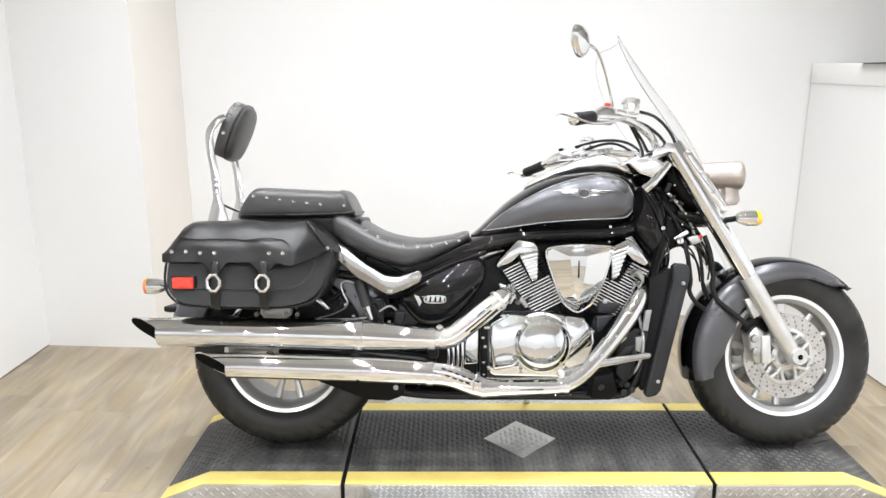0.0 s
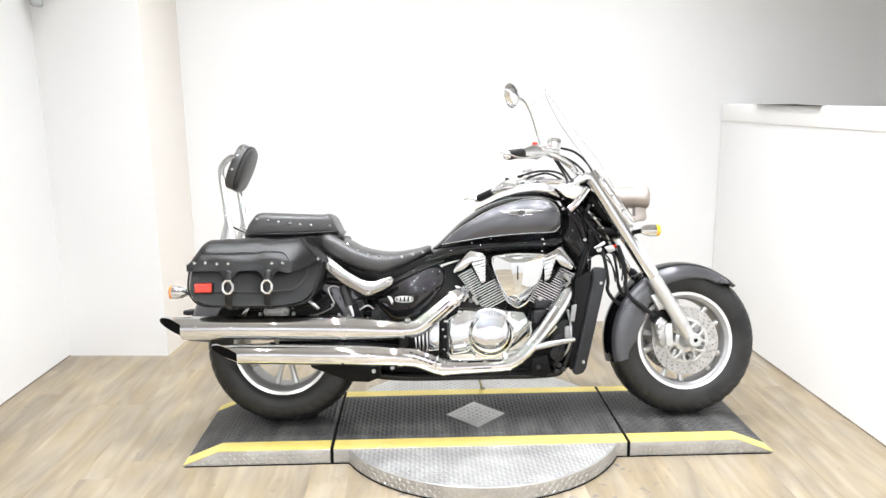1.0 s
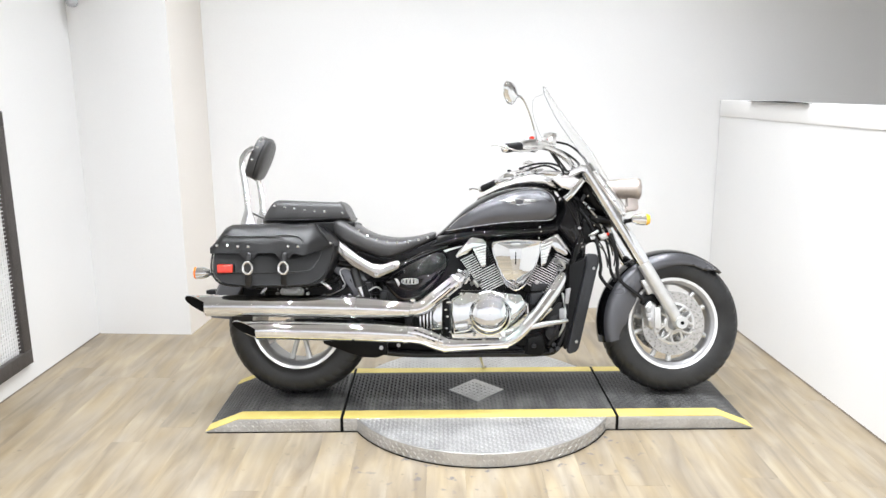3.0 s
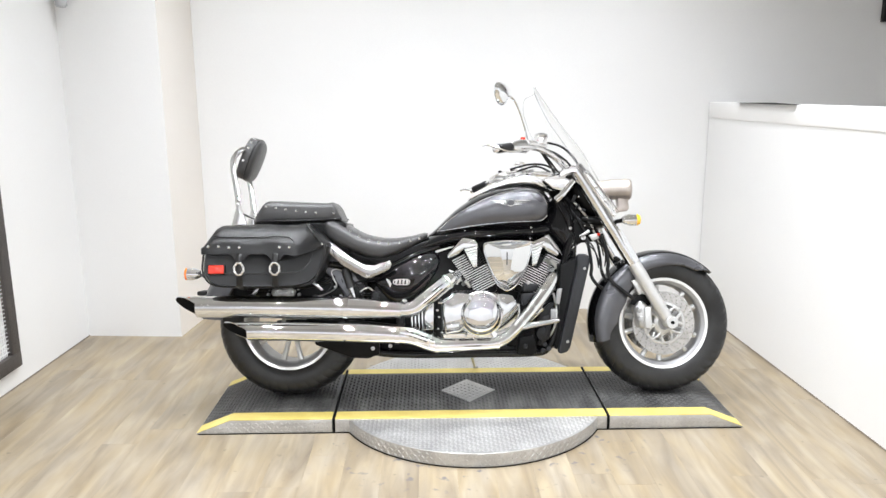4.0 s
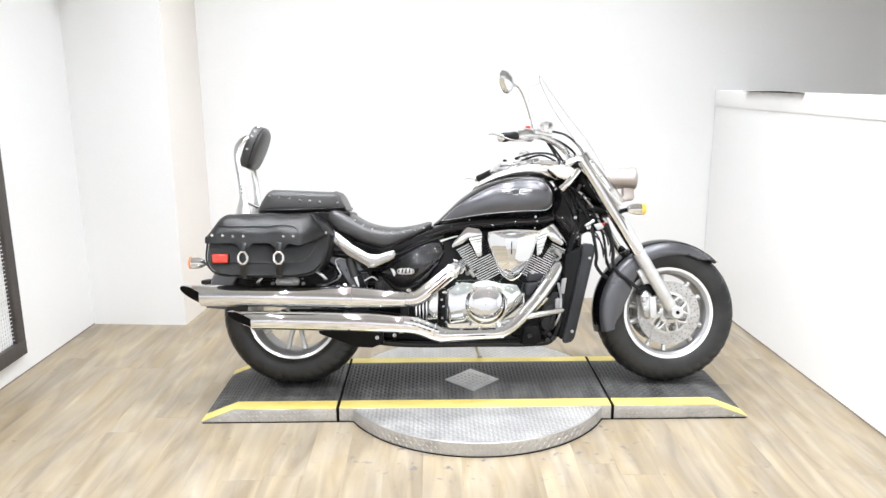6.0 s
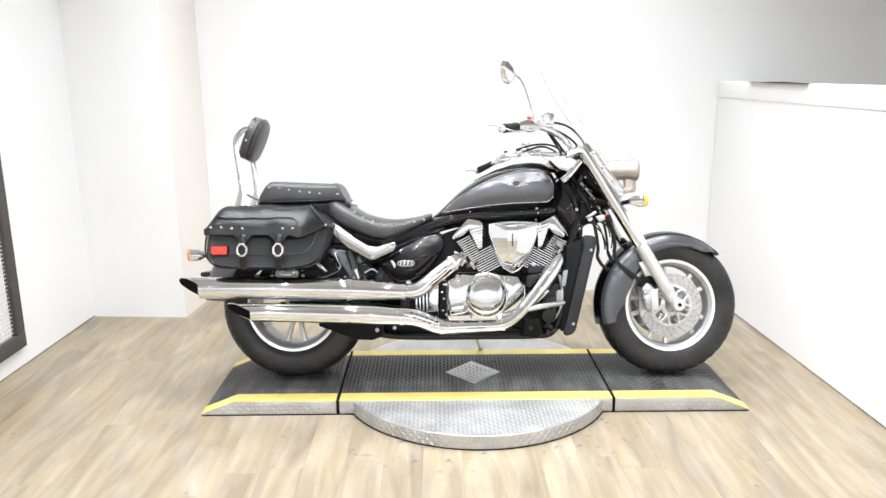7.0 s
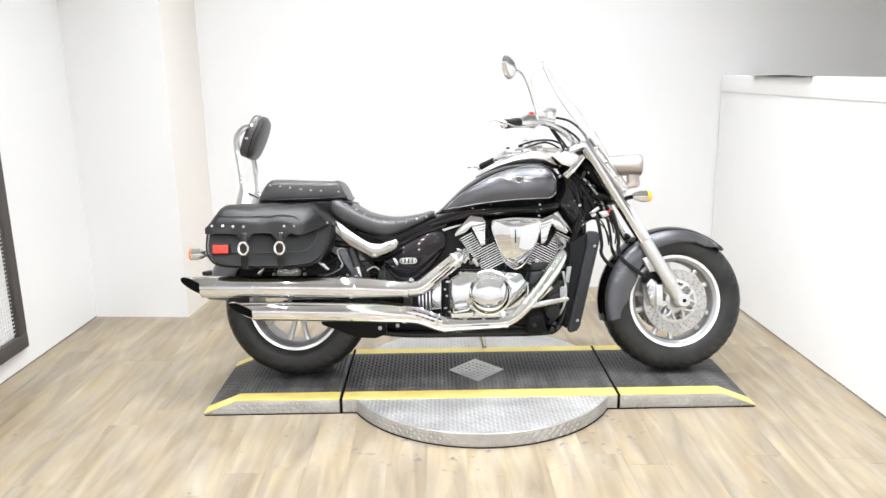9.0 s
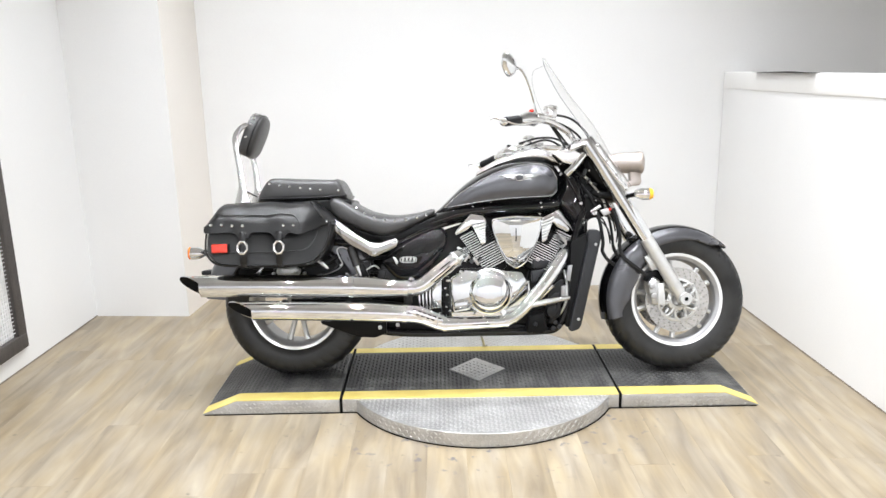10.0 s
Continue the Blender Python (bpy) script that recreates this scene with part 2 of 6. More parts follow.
FIN_METAL = surface("machined_fin_edge", (0.58, 0.58, 0.58), (0.72, 0.72, 0.71), 12, (0.25, 0.4), metal=0.3)
RED_LENS = surface("red_reflector_lens", (0.55, 0.02, 0.012), (0.75, 0.045, 0.02), 60, (0.08, 0.2), coat=1.0)
AMBER = surface("amber_lens", (0.85, 0.42, 0.02), (0.95, 0.55, 0.04), 40, (0.1, 0.2), coat=1.0)
ORANGE = surface("orange_lens", (0.80, 0.15, 0.02), (0.92, 0.24, 0.03), 40, (0.1, 0.2), coat=1.0)
SCREEN = glass_material("clear_polycarbonate", (1, 1, 1), 0.0, 1.13)
SCREEN_EDGE = surface("screen_edge_plastic", (0.24, 0.24, 0.25), (0.34, 0.34, 0.35), 20, (0.1, 0.2))
WOOD_FRAME = surface("dark_weathered_frame", (0.028, 0.024, 0.022), (0.085, 0.074, 0.068), 7, (0.5, 0.7), bump=0.3, bump_scale=120, stretch=(6, 6, 1))
WHITE_MESH = surface("white_coated_mesh", (0.74, 0.74, 0.74), (0.82, 0.82, 0.82), 8, (0.4, 0.55))
PVC = surface("pale_grey_conduit", (0.42, 0.43, 0.45), (0.52, 0.53, 0.55), 8, (0.2, 0.35))
LAMP_WHITE, _b = node_material("lamp_diffuser")[::3]
_b.inputs["Emission Color"].default_value, _b.inputs["Emission Strength"].default_value = (1, 0.97, 0.92, 1), 3.0


# ---- mesh helpers ----
def finish(name, bm, material, parent=None, label="", sharp=35, smooth=True):
    bmesh.ops.recalc_face_normals(bm, faces=bm.faces[:])
    me = bpy.data.meshes.new(name)
    bm.to_mesh(me)
    bm.free()
    if smooth:
        me.shade_smooth()
        me.set_sharp_from_angle(angle=radians(sharp))
    me.materials.append(material)
    ob = new(name, me)
    ob.parent = parent
    if label:
        ob["label"] = label
    return ob


def part(name, bm, material, parent, label="", sharp=35):
    return finish(name, bm, material, parent, label, sharp)


def thing(name, m, label, category, group=""):
    ob = new(name)
    ob.matrix_basis = m
    ob.empty_display_size = 0.1
    return tagged(ob, label, category, group)


def structure(ob, label, category):
    return tagged(ob, label, category, kind="structure")


def prism(points, axis, a, b, bevel=0.0, bm=None):
    """A polygon of (u, v) swept along an axis from a to b. axis y: (x, z); axis z: (x, y); axis x: (y, z)."""
    bm = bm or bmesh.new()
    put = {"y": lambda u, v, w: (u, w, v), "z": lambda u, v, w: (u, v, w), "x": lambda u, v, w: (w, u, v)}[axis]
    lo = [bm.verts.new(put(u, v, a)) for u, v in points]
    hi = [bm.verts.new(put(u, v, b)) for u, v in points]
    fs = [bm.faces.new(lo), bm.faces.new(hi[::-1])]
    k = len(points)
    fs += [bm.faces.new((lo[i], hi[i], hi[(i + 1) % k], lo[(i + 1) % k])) for i in range(k)]
    bmesh.ops.recalc_face_normals(bm, faces=fs)
    if bevel:
        es = list({e for f in fs for e in f.edges})
        bmesh.ops.bevel(bm, geom=es, offset=bevel, segments=3, profile=0.5, affect="EDGES", clamp_overlap=True)
    return bm


def box(x0, x1, y0, y1, z0, z1, bevel=0.0, bm=None):
    return prism([(x0, z0), (x1, z0), (x1, z1), (x0, z1)], "y", y0, y1, bevel, bm)


def join(bm, other, m=None):
    """Adds a bmesh to bm, moved by m."""
    me = bpy.data.meshes.new("joined")
    other.to_mesh(me)
    other.free()
    if m:
        me.transform(m)
    bm.from_mesh(me)
    bpy.data.meshes.remove(me)
    return bm


def spline(points, steps=6):
    """Catmull-Rom through points of any size."""
    p = [np.array(q, float) for q in points]
    p = [2 * p[0] - p[1], *p, 2 * p[-1] - p[-2]]
    out = []
    for i in range(1, len(p) - 2):
        for s in range(steps):
            t = s / steps
            out.append(0.5 * (2 * p[i] + (p[i + 1] - p[i - 1]) * t + (2 * p[i - 1] - 5 * p[i] + 4 * p[i + 1] - p[i + 2]) * t * t
                              + (3 * p[i] - p[i - 1] - 3 * p[i + 1] + p[i + 2]) * t ** 3))
    return out + [p[-2]]


def skin(rings, cap=True, bm=None, closed=True):
    """Faces between rings of equal count."""
    bm = bm or bmesh.new()
    vs = [[bm.verts.new(tuple(c)) for c in r] for r in rings]
    k = len(vs[0])
    for a, b in zip(vs, vs[1:]):
        for i in range(k if closed else k - 1):
            bm.faces.new((a[i], a[(i + 1) % k], b[(i + 1) % k], b[i]))
    if cap and closed:
        bm.faces.new(vs[0][::-1])
        bm.faces.new(vs[-1])
    return bm


def tube(points, radius, sides=12, steps=5, cap=True, bm=None, flat=1.0):
    """A round tube through points; radius: a number, or one for each point."""
    rs = radius if isinstance(radius, (list, tuple)) else [radius] * len(points)
    pts = spline([(*p, r) for p, r in zip(points, rs)], steps) if steps > 1 else [np.array((*p, r), float) for p, r in zip(points, rs)]
    rings, up = [], None
    for i, p in enumerate(pts):
        d = Vector(pts[min(i + 1, len(pts) - 1)][:3] - pts[max(i - 1, 0)][:3]).normalized()
        if up is None:
            up = Vector((0, 1, 0)) if abs(d.y) < 0.8 else Vector((0, 0, 1))
        side = d.cross(up).normalized()
        up = side.cross(d).normalized()
        c = Vector(p[:3])
        rings.append([c + (side * math.cos(a) + up * flat * math.sin(a)) * p[3] for a in (2 * math.pi * j / sides for j in range(sides))])
    return skin(rings, cap, bm)


def lathe(profile, axis="y", sides=48, centre=(0, 0, 0), bm=None, cap=False):
    """Turns a profile of (radius, along) about an axis."""
    cx, cy, cz = centre
    put = {"y": lambda r, h, a: (cx + r * math.cos(a), cy + h, cz + r * math.sin(a)), "z": lambda r, h, a: (cx + r * math.cos(a), cy + r * math.sin(a), cz + h),
           "x": lambda r, h, a: (cx + h, cy + r * math.cos(a), cz + r * math.sin(a))}[axis]
    rings = [[put(r, h, 2 * math.pi * j / sides) for j in range(sides)] for r, h in profile]
    return skin(rings, cap, bm)


def loft(stations, sides=24, power=2.6, bm=None):
    """A body along x: stations of (x, centre y, centre z, half width, half height) joined by rounded-box sections."""
    rings = []
    for x, cy, cz, hw, hh in stations:
        ring = []
        for j in range(sides):
            a = 2 * math.pi * j / sides
            c, s = math.cos(a), math.sin(a)
            ring.append((x, cy + hw * math.copysign(abs(c) ** (2 / power), c), cz + hh * math.copysign(abs(s) ** (2 / power), s)))
        rings.append(ring)
    return skin(rings, True, bm)


def pillow(points, y0, depth, rounds=6, bm=None, flat=0.55):
    """A domed plate: the outline at y0, swelling towards -y by depth; flat: how much of the middle stays level."""
    cx, cz = sum(p[0] for p in points) / len(points), sum(p[1] for p in points) / len(points)
    rings = [[(x, y0 + 0.03, z) for x, z in points]]
    for k in range(rounds + 1):
        a = math.pi / 2 * k / rounds
        f = flat + (1 - flat) * math.cos(a)
        rings.append([(cx + (x - cx) * f, y0 - depth * math.sin(a) * 0.85, cz + (z - cz) * f) for x, z in points])
    rings.append([(cx + (x - cx) * flat * 0.5, y0 - depth, cz + (z - cz) * flat * 0.5) for x, z in points])
    return skin(rings, True, bm)


def ball(x, y, z, r, bm=None, sx=1.0, sy=1.0, sz=1.0, u=10, v=6):
    bm = bm or bmesh.new()
    made = bmesh.ops.create_uvsphere(bm, u_segments=u, v_segments=v, radius=r)["verts"]
    bmesh.ops.transform(bm, matrix=Matrix.Translation((x, y, z)) @ Matrix.Diagonal((sx, sy, sz, 1)), verts=made)
    return bm


# ---- the room ----
def wall(name, p, q, z0, z1, thick, label, material=PAINT_WALL):
    """A wall whose visible foot runs from p to q; its thickness lies to the left of that way."""
    d = Vector((q[0] - p[0], q[1] - p[1]))
    nrm = Vector((-d.y, d.x)).normalized() * thick
    pts = [p, q, (q[0] + nrm.x, q[1] + nrm.y), (p[0] + nrm.x, p[1] + nrm.y)]
    return structure(finish(name, prism(pts, "z", z0, z1), material, smooth=False), label, "wall")


wall("wall_west", (-2.31, -2.15), (-2.2718, 1.135), 0, CEILING, 0.15, "white painted side wall of the photo bay")
wall("wall_pier", (-2.272, 1.103), (-1.697, 1.068), 0, CEILING, 0.7, "white painted pier standing out from the back wall")
# the return's warm tint is reflected light put into the colour
wall("wall_pier_return", (-1.697, 1.068), (-1.66, 1.59), 0, CEILING, 0.08, "return of the pier, warm reflected light in its colour", PAINT_WARM_BOUNCE)
wall("wall_north", (-1.75, 1.592), (3.7, 1.561), 0, CEILING, 0.15, "white painted back wall behind the motorcycle")
wall("wall_east", (1.645, 1.566), (1.735, -2.15), 0, 1.285, 0.13, "white painted half-height partition wall")
wall("wall_upper_east", (3.50, 1.560), (3.52, -2.15), 0, CEILING, 0.12, "pale wall seen above the half-height partition")
wall("wall_showroom_west", (-4.2, -8.6), (-4.2, -2.15), 0, CEILING, 0.12, "off-white painted wall of the room behind", PAINT_DARK)
wall("wall_showroom_east", (4.2, -2.15), (4.2, -8.6), 0, CEILING, 0.12, "off-white painted wall of the room behind", PAINT_DARK)
wall("wall_showroom_south", (4.2, -8.6), (-4.2, -8.6), 0, CEILING, 0.12, "off-white painted wall of the room behind", PAINT_DARK)
wall("wall_front_west", (-4.2, -2.15), (-2.31, -2.15), 0, CEILING, 0.12, "off-white painted wall beside the bay opening", PAINT_DARK)
wall("wall_front_east", (3.52, -2.15), (4.2, -2.15), 0, CEILING, 0.12, "off-white painted wall beside the bay opening", PAINT_DARK)
structure(finish("partition_cap", prism([(1.640, 1.562), (1.730, -2.15), (1.87, -2.15), (1.780, 1.562)], "z", 1.285, 1.385, 0.004), PAINT_TRIM), "white painted cap board on the partition wall", "trim")
# thin dark strip along the foot of the side walls
DARK_EDGE = surface("dark_floor_edge", (0.14, 0.115, 0.09), (0.28, 0.23, 0.18), 12, (0.6, 0.8))
for p, q in (((-2.310, -2.15), (-2.272, 1.10)), ((1.645, 1.566), (1.735, -2.15))):
    d = (Vector(q) - Vector(p)).normalized()
    nx, ny = d.y * 0.0035, -d.x * 0.0035
    structure(finish("floor_trim", prism([p, q, (q[0] + nx, q[1] + ny), (p[0] + nx, p[1] + ny)], "z", 0.0004, 0.006), DARK_EDGE, smooth=False), "thin dark edge strip between wall and floor", "trim")
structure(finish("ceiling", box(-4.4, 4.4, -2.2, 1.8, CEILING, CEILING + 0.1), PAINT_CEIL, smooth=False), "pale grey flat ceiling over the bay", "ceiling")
structure(finish("ceiling_showroom", box(-4.4, 4.4, -8.8, -2.203, CEILING, CEILING + 0.1), PAINT_DIM, smooth=False), "grey painted ceiling of the room behind", "ceiling")


for px, py in BAY_SPOTS + SPOTS:
    can = thing("downlight", pose(px, py, CEILING), "round white ceiling downlight, switched on", "ceiling light", "ceiling downlights")
    part("housing", lathe([(0.001, -0.002), (0.07, -0.002), (0.07, -0.02), (0.001, -0.02)], "z", 20), PAINT_TRIM, can)
    part("lens", lathe([(0.001, -0.0225), (0.030, -0.0225), (0.033, -0.0205)], "z", 20), LAMP_WHITE, can, "glowing white lens")

# ---- the turntable ----
H = 0.066
table = thing("turntable", pose(0, 0, 0), "motorcycle turntable with black tread plate, yellow edges and an aluminium disc", "turntable")
DISC_R = 0.613


def lugs(places, length, width, height, bm=None):
    """Raised tread marks at (x, y, z, angle)."""
    verts, faces = [], []
    for x, y, z, ang in places:
        c, s = math.cos(ang), math.sin(ang)
        k = len(verts)
        for u, v, w in ((-length, 0, 0), (0, -width, 0), (length, 0, 0), (0, width, 0), (-length * 0.45, 0, height), (length * 0.45, 0, height)):
            verts.append((x + u * c - v * s, y + u * s + v * c, z + w))
        faces += [(k, k + 1, k + 5, k + 4), (k + 1, k + 2, k + 5), (k + 2, k + 3, k + 4, k + 5), (k + 3, k, k + 4)]
    me = bpy.data.meshes.new("lugs")
    me.from_pydata(verts, [], faces)
    bm = bm or bmesh.new()
    bm.from_mesh(me)
    bpy.data.meshes.remove(me)
    return bm


def tread(x0, x1, y0, y1, z, pitch, keep=lambda x, y: True, slope=lambda x: 0.0):
    out = []
    nx, ny = int((x1 - x0) / pitch), int((y1 - y0) / pitch)
    for i in range(nx):
        for j in range(ny):
            x, y = x0 + (i + 0.5) * pitch, y0 + (j + 0.5) * pitch
            if keep(x, y):
                out.append((x, y, z + slope(x), math.radians(45 if (i + j) % 2 else -45)))
    return out


disc = part("disc", lathe([(0.001, 0.0), (DISC_R - 0.012, 0.0), (DISC_R, 0.004), (DISC_R, H - 0.006), (DISC_R - 0.002, H - 0.004), (0.001, H - 0.004)], "z", 96, (0, 0.0, 0.0)), ALU, table, "brushed aluminium tread plate disc")
disc.location = (0.010, -0.006, 0.0)
marks = tread(-0.6, 0.6, -0.6, 0.6, H - 0.0042, 0.018, lambda x, y: math.hypot(x, y) < DISC_R - 0.009 and abs(y) > 0.28)
tagged(part("tread_relief", lugs(marks, 0.0100, 0.0036, 0.0026), ALU_LUG, disc), kind="stuff")
rim_bm = bmesh.new()
for k in range(214):
    a = 2 * math.pi * k / 214
    for row in (0, 1, 2):
        one = lugs([(0, 0, 0, math.radians(45 if (k + row) % 2 else -45))], 0.0100, 0.0036, 0.0022)
        spot = Matrix.Translation((DISC_R * math.cos(a), DISC_R * math.sin(a), 0.013 + 0.018 * row))
        join(rim_bm, one, spot @ Matrix.Rotation(a, 4, "Z") @ Euler((0, math.pi / 2, 0)).to_matrix().to_4x4())
tagged(part("rim_relief", rim_bm, ALU_SIDE, disc), kind="stuff")
EDGE, BACK, STRIP, FLAT, END = 0.290, 0.303, 0.076, 1.052, 1.200
# black ring added as the shadow line where the disc meets the floor
part("disc_foot_shade", lathe([(DISC_R - 0.03, 0.0005), (DISC_R + 0.003, 0.0005), (DISC_R + 0.003, 0.004), (DISC_R - 0.002, 0.005)], "z", 96), GAP, disc, "black ring for the shadow line under the disc")
# thin black strips, the same shadow line along the deck edges
for _y in (-0.290, 0.303):
    part("edge_foot_shade", box(-1.19, 1.19, _y - 0.0025, _y + 0.0025, 0.0005, 0.0045), GAP, table)
# black fill that stands for the shade in the gaps between sections
for _x in (-0.6015, 0.6015):
    part("gap_shade", box(_x - 0.0055, _x + 0.0055, -0.289, 0.302, 0.004, H - 0.0006), GAP, table, "black fill for the shade between deck sections")
part("gap_filler", box(-0.62, 0.62, -EDGE + 0.012, EDGE - 0.012, 0.004, H - 0.02), GAP, table)


def deck(name, x0, x1, ramp):
    """One deck section; ramp: -1, 0 or 1, the end that slopes to the floor."""
    def outline(top):
        if ramp < 0:
            return [(-END, 0.002), (x1, 0.002), (x1, top), (-FLAT, top), (-END, 0.006)]
        if ramp > 0:
            return [(x0, 0.002), (END, 0.002), (END, 0.006), (FLAT, top), (x0, top)]
        return [(x0, 0.002), (x1, 0.002), (x1, top), (x0, top)]
    body = part(name, prism(outline(H - 0.003), "y", -EDGE, BACK, 0.0015), ALU, table, "aluminium tread plate deck section")
    lo, hi = (-END + 0.003, x1 - 0.0008) if ramp < 0 else (x0 + 0.0008, END - 0.003) if ramp > 0 else (x0 + 0.0008, x1 - 0.0008)

    def sheet(nm, y0, y1, mat, lift, label):
        def top(x):
            return H - 0.003 if abs(x) <= FLAT else (H - 0.003) * (END - abs(x)) / (END - FLAT) + 0.004 * (abs(x) - FLAT) / (END - FLAT)
        xs = [lo] + ([-FLAT] if ramp < 0 else []) + ([FLAT] if ramp > 0 else []) + [hi]
        pts = [(x, top(x)) for x in xs] + [(x, top(x) + lift) for x in xs[::-1]]
        return part(nm, prism(pts, "y", y0, y1), mat, body, label)
    sheet("tread_sheet", -EDGE + STRIP, BACK - 0.062, BLACK_PLATE, 0.003, "worn black tread plate")
    sheet("edge_strip", -EDGE + 0.001, -EDGE + STRIP, YELLOW, 0.0036, "yellow safety edge strip")
    sheet("edge_strip", BACK - 0.062, BACK - 0.001, YELLOW, 0.0036, "yellow safety edge strip")
    sl = lambda x: 0.0 if abs(x) <= FLAT else -(H - 0.006) * (abs(x) - FLAT) / (END - FLAT)
    places = tread(lo, hi, -EDGE + STRIP + 0.004, BACK - 0.066, H + 0.0002, 0.018, lambda x, y: ramp or abs(x) / 0.13 + abs(y) / 0.13 > 1.06, sl)
    tagged(part("tread_relief", lugs(places, 0.0098, 0.0036, 0.0024), BLACK_PLATE, body), kind="stuff")
    side = []
    for i in range(int((hi - lo) / 0.018)):
        for r in (0, 1, 2):
            x = lo + (i + 0.5) * 0.018
            if 0.012 + 0.018 * r < H - 0.010 + sl(x):
                side.append((x, 0.012 + 0.018 * r, 0, math.radians(45 if (i + r) % 2 else -45)))
    both = bmesh.new()
    for yy, turn in ((-EDGE, 90), (BACK, -90)):
        one = lugs([(x, z if yy < 0 else -z, 0, a) for x, z, _, a in side], 0.0100, 0.0036, 0.0022)
        join(both, one, Matrix.Translation((0, yy, 0)) @ Euler((radians(turn), 0, 0)).to_matrix().to_4x4())
    tagged(part("side_relief", both, ALU_SIDE, body), kind="stuff")
    return body


deck("ramp", -END, -0.608, -1)
deck("ramp", 0.608, END, 1)
middle = deck("deck", -0.595, 0.595, 0)
part("diamond_plate", prism([(-0.130, 0.010), (0, -0.126), (0.130, 0.010), (0, 0.146)], "z", H + 0.0002, H + 0.0032, 0.0006), ALU, middle, "bright aluminium diamond-shaped inlay")
tagged(part("tread_relief", lugs(tread(-0.13, 0.13, -0.13, 0.13, H + 0.0031, 0.018, lambda x, y: abs(x) + abs(y) < 0.112), 0.0098, 0.0036, 0.0024), ALU_LUG, middle), kind="stuff")

# ---- the motorcycle: x forward, y to its left, z up, from the ground between the wheels ----
LEAN = 11.0
bike = thing("motorcycle", pose(0.045, -0.003, H + 0.002, -LEAN, 0, -0.8), "black and grey cruiser motorcycle with chrome engine and leather saddlebag", "motorcycle")
HEAD = Vector((0.40, 0, 0.93))
STEER = Matrix.Translation(HEAD) @ Matrix.Rotation(radians(4), 4, Vector((-math.sin(radians(31)), 0, math.cos(radians(31))))) @ Matrix.Translation(-HEAD)


def front(ob):
    """Turns a part with the steering."""
    ob.matrix_basis = STEER
    return ob


def ring_patch(profile, a0, a1, skew, centre, lift, bm):
    """A raised tread block that follows the tyre's profile, slanting as it goes."""
    cx, cz = centre
    rings = []
    for i, (r, y) in enumerate(profile):
        s = skew * i / (len(profile) - 1)
        ring = []
        for a, d in ((a0 + s, -0.002), (a0 + s, lift), (a1 + s, lift), (a1 + s, -0.002)):
            ring.append((cx + (r + d) * math.cos(a), y, cz + (r + d) * math.sin(a)))
        rings.append(ring)
    return skin(rings, True, bm)


def wheel(name, cx, cz, radius, width, rim_r, label, turn):
    w, lip = width / 2, width / 2 * 0.80
    rim = part(name, lathe([(rim_r - 0.029, -lip * 0.55), (rim_r - 0.024, -lip * 0.86), (rim_r - 0.012, -lip * 1.02), (rim_r, -lip * 1.06), (rim_r + 0.004, -lip * 0.98), (rim_r - 0.004, -lip * 0.8),
                            (rim_r - 0.004, lip * 0.8), (rim_r + 0.004, lip * 0.98), (rim_r, lip * 1.06), (rim_r - 0.012, lip * 1.02), (rim_r - 0.024, lip * 0.86), (rim_r - 0.029, lip * 0.55),
                            (rim_r - 0.029, -lip * 0.55)], "y", 72, (cx, 0, cz)), RIM_GREY, bike, label)
    lip_bm = lathe([(rim_r - 0.010, -lip * 1.00), (rim_r - 0.009, -lip * 1.09), (rim_r + 0.003, -lip * 1.13), (rim_r + 0.007, -lip * 1.04), (rim_r - 0.010, -lip * 1.00)], "y", 72, (cx, 0, cz))
    part("rim_lip", lip_bm, WHEEL_LIP, rim, "bright polished rim edge")
    d = radius - rim_r
    side = [(rim_r - 0.004, -w * 0.72), (rim_r + 0.002, -w * 0.87), (rim_r + d * 0.30, -w * 0.975), (rim_r + d * 0.52, -w), (rim_r + d * 0.70, -w * 0.955), (rim_r + d * 0.84, -w * 0.80), (rim_r + d * 0.93, -w * 0.56), (rim_r + d * 0.985, -w * 0.28)]
    prof = side + [(radius, 0.0)] + [(r, -y) for r, y in side[::-1]]
    tyre = part("tyre", lathe(prof, "y", 96, (cx, 0, cz)), RUBBER, rim, "black road tyre", 60)
    blocks = bmesh.new()
    count = int(2 * math.pi * radius / 0.052)
    for k in range(count):
        a = 2 * math.pi * k / count
        for sgn in (-1, 1):
            strip = [(r - 0.0015, y * -sgn) for r, y in side[3:]]
            ring_patch(strip, a, a + 0.105, 0.13, (cx, cz), 0.0050, blocks)
    tagged(part("tread", blocks, RUBBER, tyre), kind="stuff")
    part("hub", lathe([(0.001, -w * 0.62), (0.030, -w * 0.62), (0.036, -w * 0.5), (0.052, -w * 0.35), (0.052, w * 0.35), (0.036, w * 0.5), (0.030, w * 0.62), (0.001, w * 0.62)], "y", 32, (cx, 0, cz)), SILVER, rim)
    for k in range(5):
        spoke = bmesh.new()
        for off in (-0.235, 0.235):
            a, b = turn + 2 * math.pi * k / 5 + off * 0.8, turn + 2 * math.pi * k / 5 + off
            p0 = (cx + 0.045 * math.cos(a), -w * 0.18, cz + 0.045 * math.sin(a))
            p1 = (cx + (rim_r - 0.026) * math.cos(b), -w * 0.30, cz + (rim_r - 0.026) * math.sin(b))
            tube([p0, [(u + v) / 2 for u, v in zip(p0, p1)], p1], [0.015, 0.0115, 0.0135], 8, 3, True, spoke)
        part("spoke", spoke, SILVER, rim, "cast alloy twin spoke" if k == 0 else "")
    return rim


